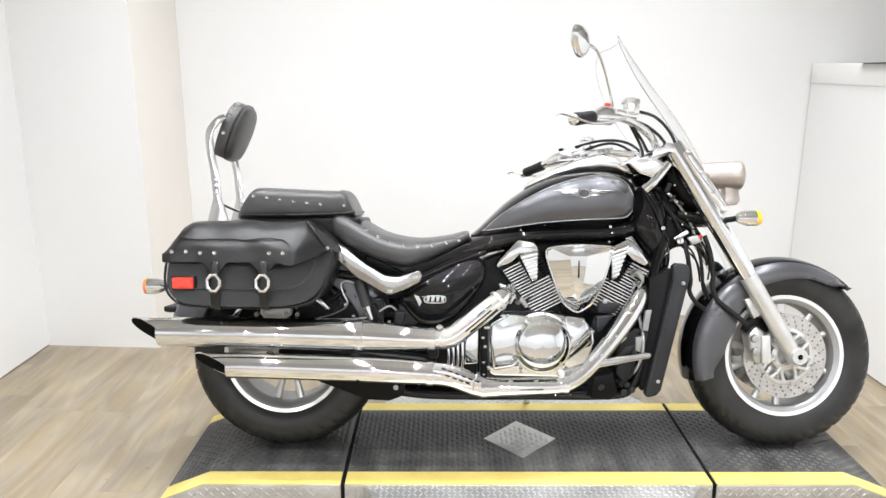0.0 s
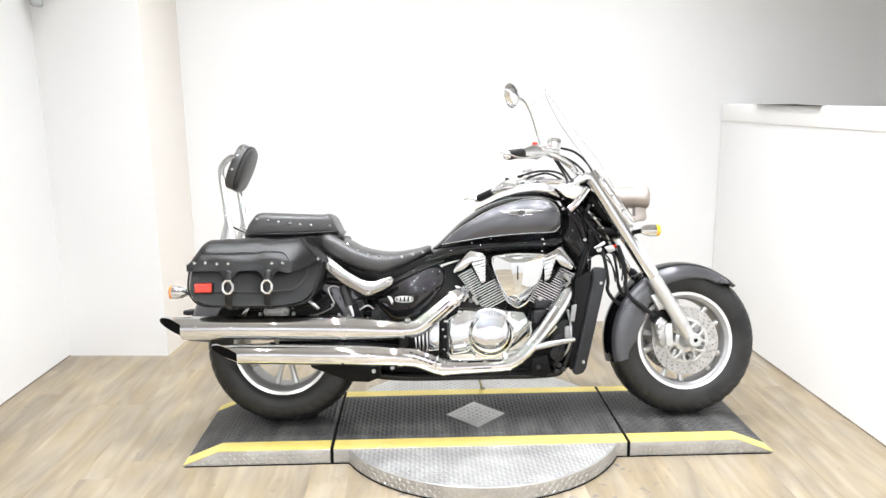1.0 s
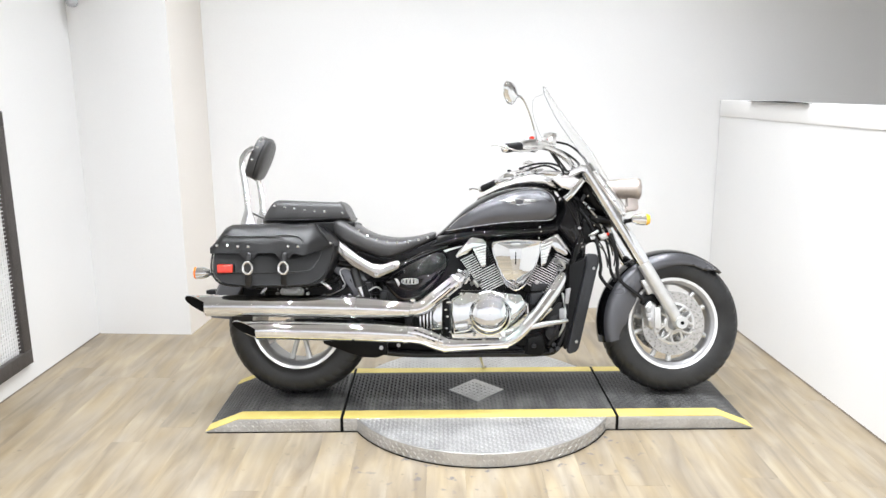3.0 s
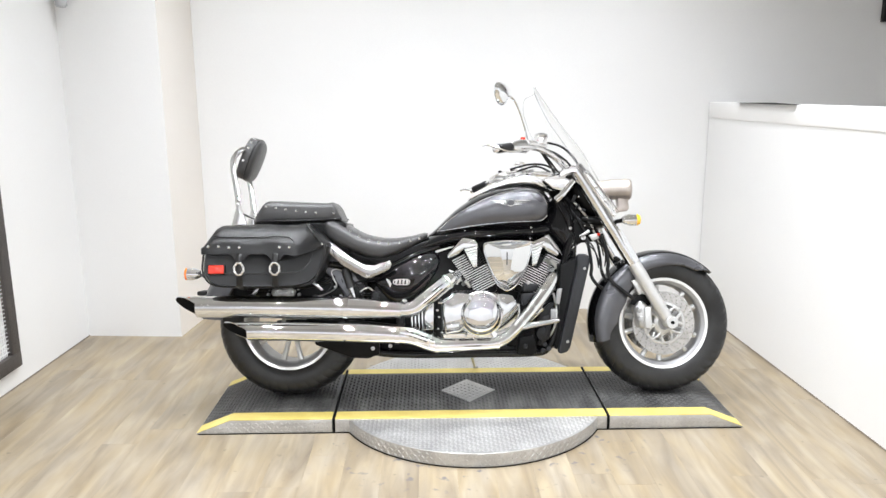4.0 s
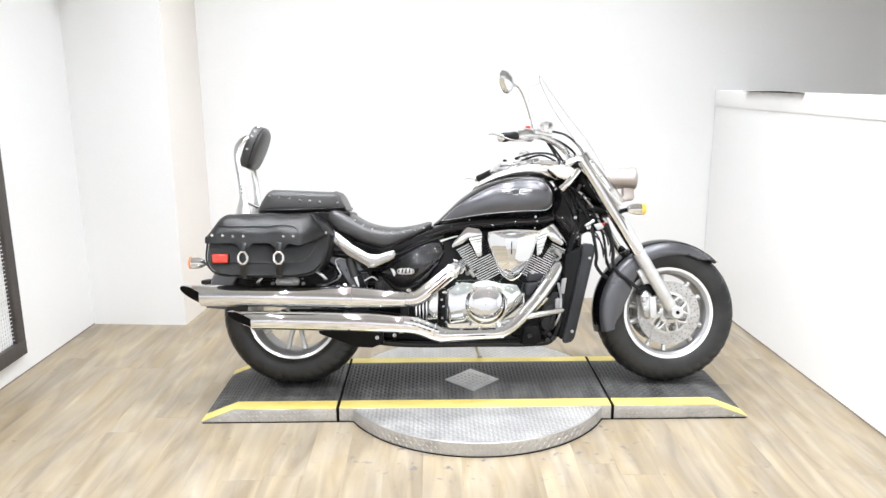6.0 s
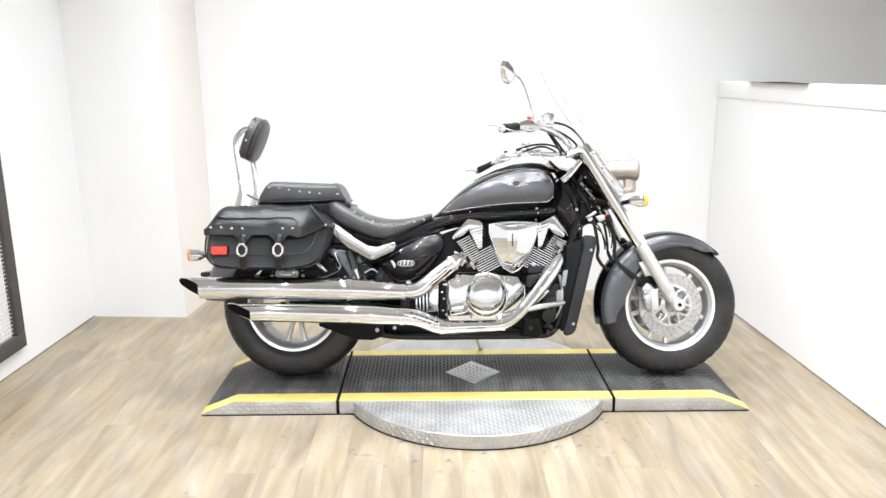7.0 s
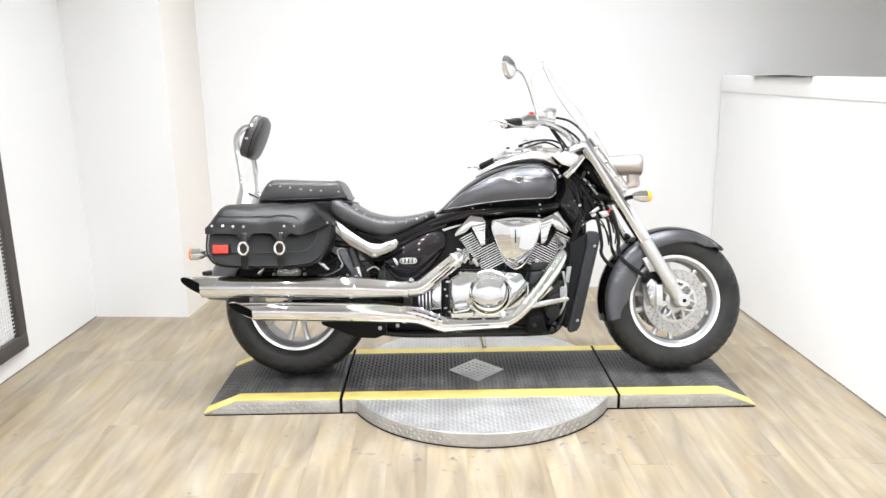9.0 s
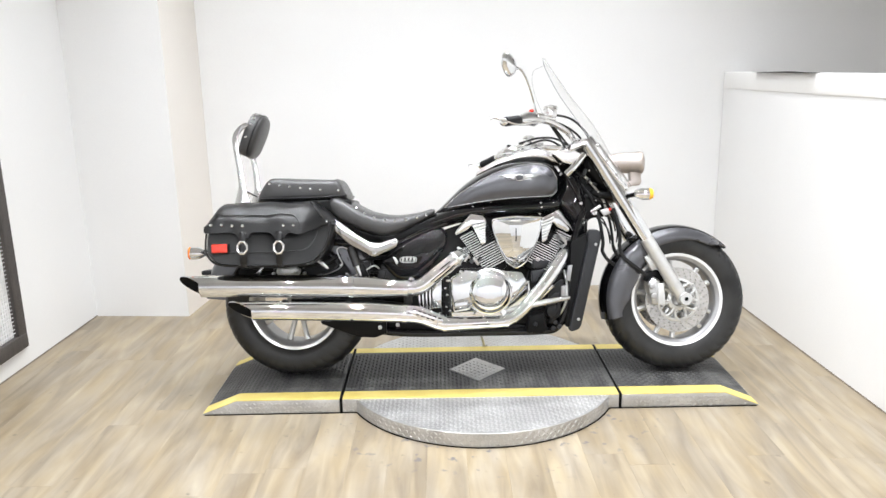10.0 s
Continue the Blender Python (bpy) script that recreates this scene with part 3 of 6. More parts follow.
def brake_disc(rim, cx, cz, y, r0, r1):
    """A drilled ring on an open cast carrier whose arms run in pairs from the hub to the ring."""
    disc_ob = part("brake_disc", lathe([(r0, y - 0.0025), (r1, y - 0.0025), (r1, y + 0.0025), (r0, y + 0.0025), (r0, y - 0.0025)], "y", 64, (cx, 0, cz)), DISC_STEEL, rim, "drilled steel brake disc")
    out = -1 if y < 0 else 1
    holes = bmesh.new()
    for k in range(26):
        for row, r in enumerate((r0 + 0.012, (r0 + r1) / 2, r1 - 0.010)):
            a = 2 * math.pi * (k + row * 0.30) / 26
            lathe([(0.0002, 0), (0.0030, 0.0)], "y", 8, (cx + r * math.cos(a), y + 0.0031 * out, cz + r * math.sin(a)), holes)
    tagged(part("hole", holes, HOLE, disc_ob), kind="stuff")
    lo, hi = (y - 0.0075, y + 0.0005) if out < 0 else (y - 0.0005, y + 0.0075)
    part("disc_carrier", lathe([(r0 - 0.012, lo + 0.002), (r0 - 0.010, lo), (r0 - 0.002, lo), (r0 + 0.001, lo + 0.002), (r0 + 0.001, hi), (r0 - 0.012, hi), (r0 - 0.012, lo + 0.002)], "y", 48, (cx, 0, cz)), SILVER, disc_ob, "silver cast disc carrier")
    part("carrier_hub", lathe([(0.030, lo - 0.004), (0.044, lo - 0.002), (0.050, lo + 0.002), (0.050, hi + 0.004), (0.030, hi + 0.004), (0.030, lo - 0.004)], "y", 32, (cx, 0, cz)), SILVER, disc_ob)
    for k in range(6):
        a = 2 * math.pi * k / 6 + 0.2
        for off in (-0.30, 0.30):
            pts = [(cx + r * math.cos(a + off * f), (lo + hi) / 2, cz + r * math.sin(a + off * f)) for r, f in ((0.042, 0.25), (0.064, 0.45), (r0 - 0.006, 1.0))]
            part("carrier_arm", tube(pts, [0.010, 0.0066, 0.0075], 8, 3), SILVER, disc_ob)
    for k in range(6):
        a = 2 * math.pi * (k + 0.5) / 6 + 0.2
        part("disc_button", lathe([(0.0005, -0.0035), (0.006, -0.0035), (0.0075, 0.0), (0.0075, 0.003)], "y", 14, (cx + r0 * math.cos(a), lo, cz + r0 * math.sin(a))), STEEL, disc_ob)
    return disc_ob


WHEEL_LIP = surface("polished_rim_lip", (0.80, 0.80, 0.80), (0.87, 0.87, 0.87), 6, (0.16, 0.26), metal=0.4)
FX, FZ, RX, RZ = 0.862, 0.322, -0.868, 0.333
fw = front(wheel("front_wheel", FX, FZ, 0.321, 0.150, 0.207, "cast alloy front wheel with a polished rim", 0.6545))
brake_disc(fw, FX, FZ, -0.066, 0.098, 0.147)
brake_disc(fw, FX, FZ, 0.066, 0.098, 0.147)
wheel("rear_wheel", RX, RZ, 0.333, 0.240, 0.205, "cast alloy rear wheel with a wide tyre", 0.9425)


def fender(name, cx, cz, radius, half, a0, a1, inner, label, material, n=40):
    """A mudguard round a wheel from angle a0 to a1; inner(t): the radius of its side edges."""
    rings = []
    for i in range(n + 1):
        t = i / n
        a = radians(a0 + (a1 - a0) * t)
        fade = min(1.0, 0.35 + 6 * t, 0.55 + 8 * (1 - t))
        ri = inner(t)
        sec = [(ri, -half), (radius - 0.045 * fade, -half * 0.99), (radius - 0.022, -half * 0.90), (radius - 0.008, -half * 0.70), (radius, -half * 0.38), (radius + 0.003, 0)]
        sec = sec + [(r, -y) for r, y in sec[-2::-1]]
        loop = sec + [(r - 0.005, y * 0.955) for r, y in sec[::-1]]
        rings.append([(cx + r * math.cos(a), y, cz + r * math.sin(a)) for r, y in loop])
    ob = part(name, skin(rings), material, bike, label, 50)
    band = []
    for i in range(n + 1):
        a = radians(a0 + (a1 - a0) * i / n)
        sec = [(radius - 0.0085, -half * 0.72), (radius - 0.0045, -half * 0.665), (radius + 0.0018, -half * 0.38), (radius + 0.0068, -half * 0.10), (radius + 0.0072, 0)]
        sec = sec + [(r, -y) for r, y in sec[-2::-1]]
        loop = sec + [(r - 0.007, y * 0.97) for r, y in sec[::-1]]
        band.append([(cx + r * math.cos(a), y, cz + r * math.sin(a)) for r, y in loop])
    part("centre_band", skin(band), BLACK_PAINT, ob, "black gloss centre band", 50)
    return ob


def front_edge(t):
    pts = [(0.0, 0.322), (0.10, 0.286), (0.40, 0.266), (0.58, 0.235), (0.72, 0.214), (0.86, 0.226), (1.0, 0.275)]
    for (u, r), (v, s) in zip(pts, pts[1:]):
        if t <= v:
            k = (t - u) / (v - u)
            k = k * k * (3 - 2 * k)
            return r + (s - r) * k
    return pts[-1][1]


front(fender("front_fender", FX, FZ, 0.336, 0.096, 47, 195, front_edge, "grey metallic painted front mudguard", GREY_PAINT))
fender("rear_fender", RX, RZ, 0.412, 0.150, 25, 175, lambda t: 0.30, "grey metallic painted rear mudguard", GREY_PAINT)

# fork legs, clamps, caliper
RAKE = Vector((0.430, 0, -0.715)).normalized()
for sy in (-1, 1):
    top = Vector((0.440, 0.118 * sy, 1.045))
    leg = part("fork_leg", tube([top + RAKE * 0.50, top + RAKE * 0.515, top + RAKE * 0.60, top + RAKE * 0.80, top + RAKE * 0.845], [0.0255, 0.029, 0.0292, 0.0268, 0.0205], 20, 3), SILVER, bike, "silver alloy fork lower leg")
    front(leg)
    part("fork_cover", tube([top, top + RAKE * 0.02, top + RAKE * 0.25, top + RAKE * 0.495, top + RAKE * 0.505], [0.026, 0.0335, 0.0335, 0.0315, 0.026], 24, 3), CHROME, leg, "chrome upper fork cover")
    foot = Vector((FX + 0.012, 0.118 * sy, FZ + 0.008))
    lug = lathe([(0.001, -0.032), (0.026, -0.032), (0.030, -0.026), (0.030, 0.02), (0.001, 0.02)], "y", 24, tuple(foot))
    part("axle_lug", lug, SILVER, leg)
    part("axle_bore", lathe([(0.0005, -0.001), (0.0085, -0.001), (0.0085, 0.002), (0.0005, 0.002)], "y", 16, (foot.x, foot.y + 0.032 * sy * 1.0 + (-0.0015 if sy < 0 else 0.0), foot.z)), GAP, leg)
    part("fender_bracket", prism([(0.700, 0.520), (0.742, 0.535), (0.775, 0.480), (0.735, 0.455)], "y", 0.086 * sy, 0.108 * sy, 0.003), SILVER, leg)
front(part("lower_clamp", loft([(0.470, 0, 0.812, 0.060, 0.012), (0.478, 0, 0.811, 0.082, 0.022), (0.530, 0, 0.800, 0.102, 0.024), (0.592, 0, 0.790, 0.108, 0.022), (0.602, 0, 0.787, 0.09, 0.010)], 28, 3), FRAME_BLACK, bike, "black lower fork clamp"))
front(part("upper_clamp", loft([(0.355, 0, 1.005, 0.10, 0.012), (0.365, 0, 1.008, 0.150, 0.022), (0.42, 0, 1.03, 0.155, 0.026), (0.475, 0, 1.02, 0.140, 0.024), (0.485, 0, 1.016, 0.10, 0.010)], 28, 4), BRIGHT_TRIM, bike, "chrome upper fork clamp"))
front(part("clamp_cover", prism([(0.285, 0.985), (0.318, 1.004), (0.372, 1.012), (0.432, 0.978), (0.420, 0.950), (0.372, 0.934), (0.330, 0.946)], "y", -0.122, 0.122, 0.010), BRIGHT_TRIM, bike, "polished cover below the handlebar clamp", 40))
nacelle = front(part("fork_nacelle", loft([(0.44, 0, 0.955, 0.082, 0.045), (0.455, 0, 0.950, 0.095, 0.058), (0.50, 0, 0.915, 0.098, 0.075), (0.545, 0, 0.878, 0.094, 0.065), (0.56, 0, 0.865, 0.08, 0.045)], 28, 3.2), FRAME_BLACK, bike, "black fork nacelle"))
for sy in (-1, 1):
    front(part("nacelle_strut", tube([(0.352, 0.105 * sy, 0.893), (0.385, 0.112 * sy, 0.925), (0.432, 0.110 * sy, 0.982)], [0.0165, 0.0175, 0.0165], 14, 4), CHROME, bike))
head = part("steering_head", tube([(0.36, 0, 0.985), (0.475, 0, 0.795)], 0.045, 20, 1), FRAME_BLACK, bike)
for sy in (-1, 1):
    cal = front(part("brake_caliper", prism([(0.712, 0.402), (0.742, 0.432), (0.772, 0.410), (0.778, 0.330), (0.757, 0.298), (0.735, 0.305), (0.722, 0.345)], "y", 0.050 * sy, 0.112 * sy, 0.010), STEEL, bike, "silver front brake caliper with a bright plate"))
    part("caliper_plate", prism([(0.757, 0.398), (0.785, 0.402), (0.789, 0.312), (0.780, 0.300), (0.757, 0.304)], "y", *((-0.121, -0.110) if sy < 0 else (0.110, 0.121)), 0.003), SILVER, cal)
    part("piston_cover", lathe([(0.001, -0.008), (0.012, -0.007), (0.015, 0.0), (0.015, 0.012)], "y", 18, (0.734, 0.112 * sy + (0 if sy < 0 else -0.004), 0.388)), STEEL, cal)
    part("piston_cover", lathe([(0.001, -0.008), (0.012, -0.007), (0.015, 0.0), (0.015, 0.012)], "y", 18, (0.738, 0.112 * sy + (0 if sy < 0 else -0.004), 0.345)), STEEL, cal)
    part("caliper_bracket", prism([(0.700, 0.415), (0.718, 0.452), (0.760, 0.460), (0.800, 0.445), (0.792, 0.408), (0.745, 0.392)], "y", 0.072 * sy, 0.090 * sy, 0.004), FRAME_BLACK, cal)

# headlamp, indicator
lamp = front(part("headlamp", lathe([(0.001, 0.545), (0.020, 0.549), (0.034, 0.565), (0.043, 0.595), (0.0480, 0.64), (0.0490, 0.694), (0.0520, 0.700), (0.0520, 0.720), (0.0490, 0.727), (0.039, 0.727)], "x", 40, (0, 0, 0.952)), LAMP_SHELL, bike, "small chrome bullet headlamp shell"))
part("lens", lathe([(0.039, 0.725), (0.030, 0.731), (0.017, 0.735), (0.001, 0.736)], "x", 40, (0, 0, 0.952)), glass_material("headlamp_glass", (0.95, 0.97, 1.0), 0.02), lamp, "clear headlamp lens")
part("reflector_bowl", lathe([(0.038, 0.720), (0.03, 0.70), (0.001, 0.69)], "x", 32, (0, 0, 0.952)), CHROME, lamp)
part("bracket", prism([(0.664, 0.915), (0.716, 0.915), (0.722, 0.862), (0.712, 0.848), (0.684, 0.846), (0.560, 0.800), (0.562, 0.822), (0.668, 0.868)], "y", -0.020, 0.020, 0.006), LAMP_SHELL, lamp)


def indicator(x, y, z, way, lens_mat, label, radius=0.026, length=0.062, dome=1.0):
    body = part("indicator", lathe([(0.001, 0), (radius * 0.55, 0.002 * way), (radius * 0.82, 0.016 * way), (radius, 0.036 * way), (radius, length * way), (radius * 0.9, (length + 0.001) * way)], "x", 24, (x, y, z)), CHROME, bike, label)
    part("lens", lathe([(radius * 0.97, (length - 0.001) * way), (radius * 0.99, (length + 0.008) * way), (radius * 0.8, (length + 0.008 + 0.010 * dome) * way), (radius * 0.4, (length + 0.008 + 0.014 * dome) * way), (0.001, (length + 0.008 + 0.015 * dome) * way)], "x", 24, (x, y, z)), lens_mat, body, "amber indicator lens")
    return body


for sy in (-1, 1):
    ind = front(indicator(0.634, 0.185 * sy, 0.797, 1, AMBER, "chrome front indicator with an amber lens"))
    part("stalk", tube([(0.60, 0.11 * sy, 0.79), (0.625, 0.15 * sy, 0.792), (0.645, 0.185 * sy, 0.797)], 0.010, 10, 3), FRAME_BLACK, ind)
    rind = indicator(-1.238, 0.205 * sy, 0.573, -1, ORANGE, "chrome rear indicator with an orange lens", 0.0275, 0.058, 0.35)
    part("stalk", tube([(-1.20, 0.10 * sy, 0.545), (-1.235, 0.15 * sy, 0.562), (-1.255, 0.20 * sy, 0.573)], 0.009, 10, 3), CHROME, rind)
plate = part("plate_bracket", prism([(-1.308, 0.466), (-1.285, 0.462), (-1.235, 0.470), (-1.235, 0.488), (-1.285, 0.484), (-1.308, 0.484)], "y", -0.05, 0.05, 0.004), PLASTIC, bike, "black rear plate bracket")

# handlebar and controls
bar_pts = [(0.04, -0.465, 1.074), (0.135, -0.375, 1.106), (0.235, -0.285, 1.118), (0.335, -0.180, 1.100), (0.395, -0.085, 1.075), (0.41, 0.0, 1.070)]
bar_pts = bar_pts + [(x, -y, z) for x, y, z in bar_pts[-2::-1]]
BARS = STEER @ Matrix.Translation((0.10, -0.42, 1.095)) @ Matrix.Rotation(radians(-4.5), 4, "X") @ Matrix.Translation((-0.10, 0.42, -1.10))
bar = front(part("handlebar", tube(bar_pts, 0.0138, 14, 6), BRIGHT_TRIM, bike, "chrome pull-back handlebar"))
bar.matrix_basis = BARS
for sy in (-1, 1):
    part("riser", tube([(0.40, 0.055 * sy, 1.03), (0.405, 0.06 * sy, 1.05), (0.408, 0.062 * sy, 1.09)], [0.018, 0.017, 0.021], 14, 2), BRIGHT_TRIM, bar)
    g0, g1 = Vector((0.097, 0.411 * sy, 1.0930)), Vector((0.035, 0.469 * sy, 1.0725))
    part("grip", tube([g0, g0.lerp(g1, 0.03), g0.lerp(g1, 0.5), g0.lerp(g1, 0.97), g1], [0.0165, 0.0195, 0.0185, 0.0195, 0.0165], 16, 2), PLASTIC, bar, "black rubber handlebar grip")
    part("bar_end", tube([g1, g1 + (g1 - g0) * 0.06, g1 + (g1 - g0) * 0.20, g1 + (g1 - g0) * 0.26], [0.013, 0.0165, 0.0160, 0.010], 16, 2), BRIGHT_TRIM, bar, "chrome bar end cap")
    house = part("switch_housing", loft([(0.106, 0.395 * sy, 1.101, 0.020, 0.019), (0.122, 0.382 * sy, 1.105, 0.024, 0.024), (0.140, 0.366 * sy, 1.110, 0.027, 0.027), (0.175, 0.335 * sy, 1.114, 0.027, 0.028), (0.188, 0.325 * sy, 1.114, 0.020, 0.020)], 20, 3), BRIGHT_TRIM, bar, "chrome switch housing")
    part("kill_switch" if sy < 0 else "switch", ball(0.160, 0.350 * sy, 1.146, 0.009, None, 1.3, 1.0, 0.7), RED_LENS if sy < 0 else PLASTIC, house, "red engine switch" if sy < 0 else "")
    pot = part("fluid_reservoir", lathe([(0.001, 0.0), (0.024, 0.002), (0.027, 0.008), (0.027, 0.034), (0.030, 0.036), (0.030, 0.046), (0.022, 0.051), (0.001, 0.052)], "z", 24, (0.250, 0.288 * sy, 1.130)), BRIGHT_TRIM, bar, "chrome brake fluid reservoir")
    part("master_cylinder", tube([(0.185, 0.33 * sy, 1.130), (0.27, 0.262 * sy, 1.136)], 0.0145, 12, 1), BRIGHT_TRIM, pot)
    part("lever", tube([(0.210, 0.345 * sy, 1.104), (0.165, 0.412 * sy, 1.082), (0.085, 0.472 * sy, 1.060), (0.030, 0.494 * sy, 1.070), (-0.010, 0.505 * sy, 1.080), (-0.034, 0.512 * sy, 1.076)], [0.010, 0.0085, 0.007, 0.0065, 0.0065, 0.0085], 10, 5, True, None, 0.6), BRIGHT_TRIM, bar, "chrome hand lever")
def mirror_shell():
    """A domed shell, wider at its outer end and pulled in towards the stem."""
    bm = ball(0, 0, 0, 1.0, None, 0.024, 0.056, 0.039, 28, 16)
    for v in bm.verts:
        v.co.z *= 1.0 + 3.2 * v.co.y
        v.co.x *= 1.0 if v.co.x > 0 else 0.35
    return bm


mirror = part("mirror", mirror_shell(), CHROME, bike, "chrome teardrop rear-view mirror")
mirror.matrix_basis = STEER @ Matrix.Translation((0.056, -0.420, 1.310)) @ Euler((radians(-35), radians(12), radians(-42))).to_matrix().to_4x4()
face = part("mirror_glass", ball(0, 0, 0, 1.0, None, 0.004, 0.047, 0.031, 24, 10), BRIGHT_TRIM, mirror, "mirror glass")
face.location = (-0.0075, 0.003, 0)
front(part("mirror_stem", tube([(0.082, -0.398, 1.302), (0.116, -0.375, 1.296), (0.148, -0.347, 1.245), (0.176, -0.318, 1.172), (0.186, -0.310, 1.125)], [0.0062, 0.005, 0.0042, 0.0042, 0.0065], 10, 5), CHROME, bike, "chrome mirror stem"))
for k, pts in enumerate([
        [(0.205, -0.30, 1.098), (0.30, -0.22, 1.102), (0.40, -0.13, 1.065), (0.475, -0.06, 0.99)],
        [(0.262, -0.262, 1.135), (0.36, -0.19, 1.125), (0.44, -0.12, 1.075), (0.49, -0.07, 0.99), (0.505, -0.06, 0.93)],
        [(0.235, -0.28, 1.112), (0.29, -0.21, 1.06), (0.335, -0.13, 1.025), (0.36, -0.06, 1.00)],
        [(0.245, -0.27, 1.104), (0.31, -0.20, 1.052), (0.365, -0.10, 1.02)],
        [(0.205, 0.30, 1.085), (0.29, 0.22, 1.10), (0.37, 0.14, 1.08), (0.44, 0.07, 1.00)],
        [(0.235, 0.28, 1.072), (0.32, 0.18, 1.085), (0.40, 0.10, 1.03)]]):
    front(part("control_cable", tube(pts, 0.0052, 8, 7), PLASTIC, bike, "black control cable" if k == 0 else ""))

# windscreen
def windscreen():
    prof = spline([(0.286, 1.412), (0.316, 1.366), (0.398, 1.250), (0.500, 1.118), (0.590, 0.965), (0.668, 0.845)], 5)
    widths = spline([(0.120,), (0.168,), (0.208,), (0.222,), (0.205,), (0.165,)], 5)
    rings = []
    for (x, z), (w,) in zip(prof, widths):
        ys = [w * math.sin(math.pi / 2 * k / 10) for k in range(-10, 11)]
        bow = [(x - 2.3 * y * y, y, z - 0.30 * y * y) for y in ys]
        back = [(a - 0.0016, b, c - 0.0011) for a, b, c in bow[::-1]]
        rings.append(bow + back)
    ob = front(part("windscreen", skin(rings), SCREEN, bike, "clear plastic windscreen", 50))
    ob.visible_shadow = False
    around = [r[0] for r in rings[::-3]] + rings[0][3:18:3] + [r[20] for r in rings[::3]]
    part("screen_edge", tube(around, 0.0008, 6, 2), SCREEN_EDGE, ob, "polished grey screen edge")
    for sy in (-1, 1):
        # bracket made broad and bright to carry the screen's white reflection
        part("screen_bracket", tube([(0.475, 0.155 * sy, 1.02), (0.52, 0.150 * sy, 0.955), (0.575, 0.145 * sy, 0.875), (0.615, 0.138 * sy, 0.815)], [0.012, 0.017, 0.019, 0.013], 12, 4, True, None, 0.35), BRIGHT_TRIM, ob, "chrome windscreen bracket")
        for k in range(4):
            t = k / 3
            part("bolt", ball(0.482 + 0.128 * t, (0.163 - 0.016 * t) * sy, 1.012 - 0.19 * t, 0.0075, None, 1, 0.7, 1), STEEL, ob)


windscreen()
# hoses by the fork
for k, pts in enumerate([[(0.500, -0.09, 0.725), (0.512, -0.10, 0.668), (0.523, -0.10, 0.591), (0.520, -0.10, 0.552), (0.543, -0.10, 0.513), (0.575, -0.09, 0.490)],
                         [(0.570, -0.09, 0.742), (0.588, -0.10, 0.682), (0.599, -0.10, 0.604), (0.597, -0.10, 0.570), (0.616, -0.104, 0.521), (0.661, -0.110, 0.483), (0.715, -0.112, 0.440)],
                         [(0.536, -0.07, 0.745), (0.556, -0.08, 0.69), (0.568, -0.08, 0.62), (0.575, -0.075, 0.56), (0.60, -0.07, 0.52)]]):
    (part("brake_hose", tube(pts, (0.0078, 0.0085, 0.006)[k], 10, 7), PLASTIC, bike, "black brake hose" if k == 0 else ""))
front(part("hose_clamp", lathe([(0.001, -0.014), (0.012, -0.012), (0.013, 0.0), (0.001, 0.002)], "y", 14, (0.480, -0.085, 0.722)), CHROME, bike))
part("cable_clip", tube([(0.475, -0.078, 0.728), (0.516, -0.078, 0.755)], 0.0075, 10, 1), STEEL, bike, "small steel cable clip")
part("horn_and_wiring", prism([(0.40, 0.93), (0.45, 0.90), (0.50, 0.83), (0.552, 0.777), (0.582, 0.732), (0.545, 0.706), (0.478, 0.699), (0.440, 0.66), (0.42, 0.70)], "y", -0.058, 0.058, 0.012), FRAME_BLACK, bike, "black horn and wiring behind the fork")
for k, pts in enumerate([[(0.44, -0.066, 0.90), (0.49, -0.075, 0.84), (0.53, -0.070, 0.78), (0.545, -0.066, 0.735)], [(0.43, -0.06, 0.86), (0.47, -0.072, 0.80), (0.50, -0.070, 0.745)], [(0.45, -0.06, 0.83), (0.50, -0.074, 0.785), (0.555, -0.066, 0.755)]]):
    part("wire", tube(pts, 0.0052, 8, 5), PLASTIC if k else STEEL, bike)
for x, z, w, h, turn in ((0.445, 0.905, 0.016, 0.034, 24), (0.462, 0.868, 0.010, 0.026, 35), (0.490, 0.852, 0.020, 0.012, 30), (0.516, 0.802, 0.012, 0.022, 20), (0.452, 0.800, 0.012, 0.012, 0)):
    plug = part("connector", box(-w / 2, w / 2, -0.012, 0.012, -h / 2, h / 2, 0.003), PLASTIC, bike)
    plug.matrix_basis = pose(x, -0.078, z, 0, turn, 0)
for x, z, r in ((0.447, 0.884, 0.0050), (0.474, 0.858, 0.0055), (0.466, 0.914, 0.0040), (0.505, 0.818, 0.0045), (0.494, 0.780, 0.0036), (0.530, 0.770, 0.0036)):
    part("clip_screw", ball(x, -0.092, z, r, None, 1, 0.7, 1.2), CHROME, bike)
part("wire_tag", box(0.551, 0.563, -0.094, -0.084, 0.733, 0.745, 0.002), RED_LENS, bike, "small red wire tag")
part("hose_bracket", prism([(0.512, 0.735), (0.548, 0.745), (0.562, 0.722), (0.530, 0.708)], "y", -0.092, -0.080, 0.003), STEEL, bike, "small steel hose bracket")
for pts in ([(0.495, -0.085, 0.705), (0.540, -0.094, 0.660), (0.562, -0.094, 0.600), (0.585, -0.090, 0.545)], [(0.548, -0.080, 0.740), (0.574, -0.086, 0.700), (0.590, -0.086, 0.640), (0.586, -0.086, 0.590)], [(0.505, -0.095, 0.712), (0.530, -0.100, 0.682), (0.548, -0.100, 0.630), (0.556, -0.095, 0.585)], [(0.528, -0.088, 0.715), (0.566, -0.092, 0.690), (0.580, -0.092, 0.640)]):
    part("wire", tube(pts, 0.0034, 8, 5), PLASTIC, bike)

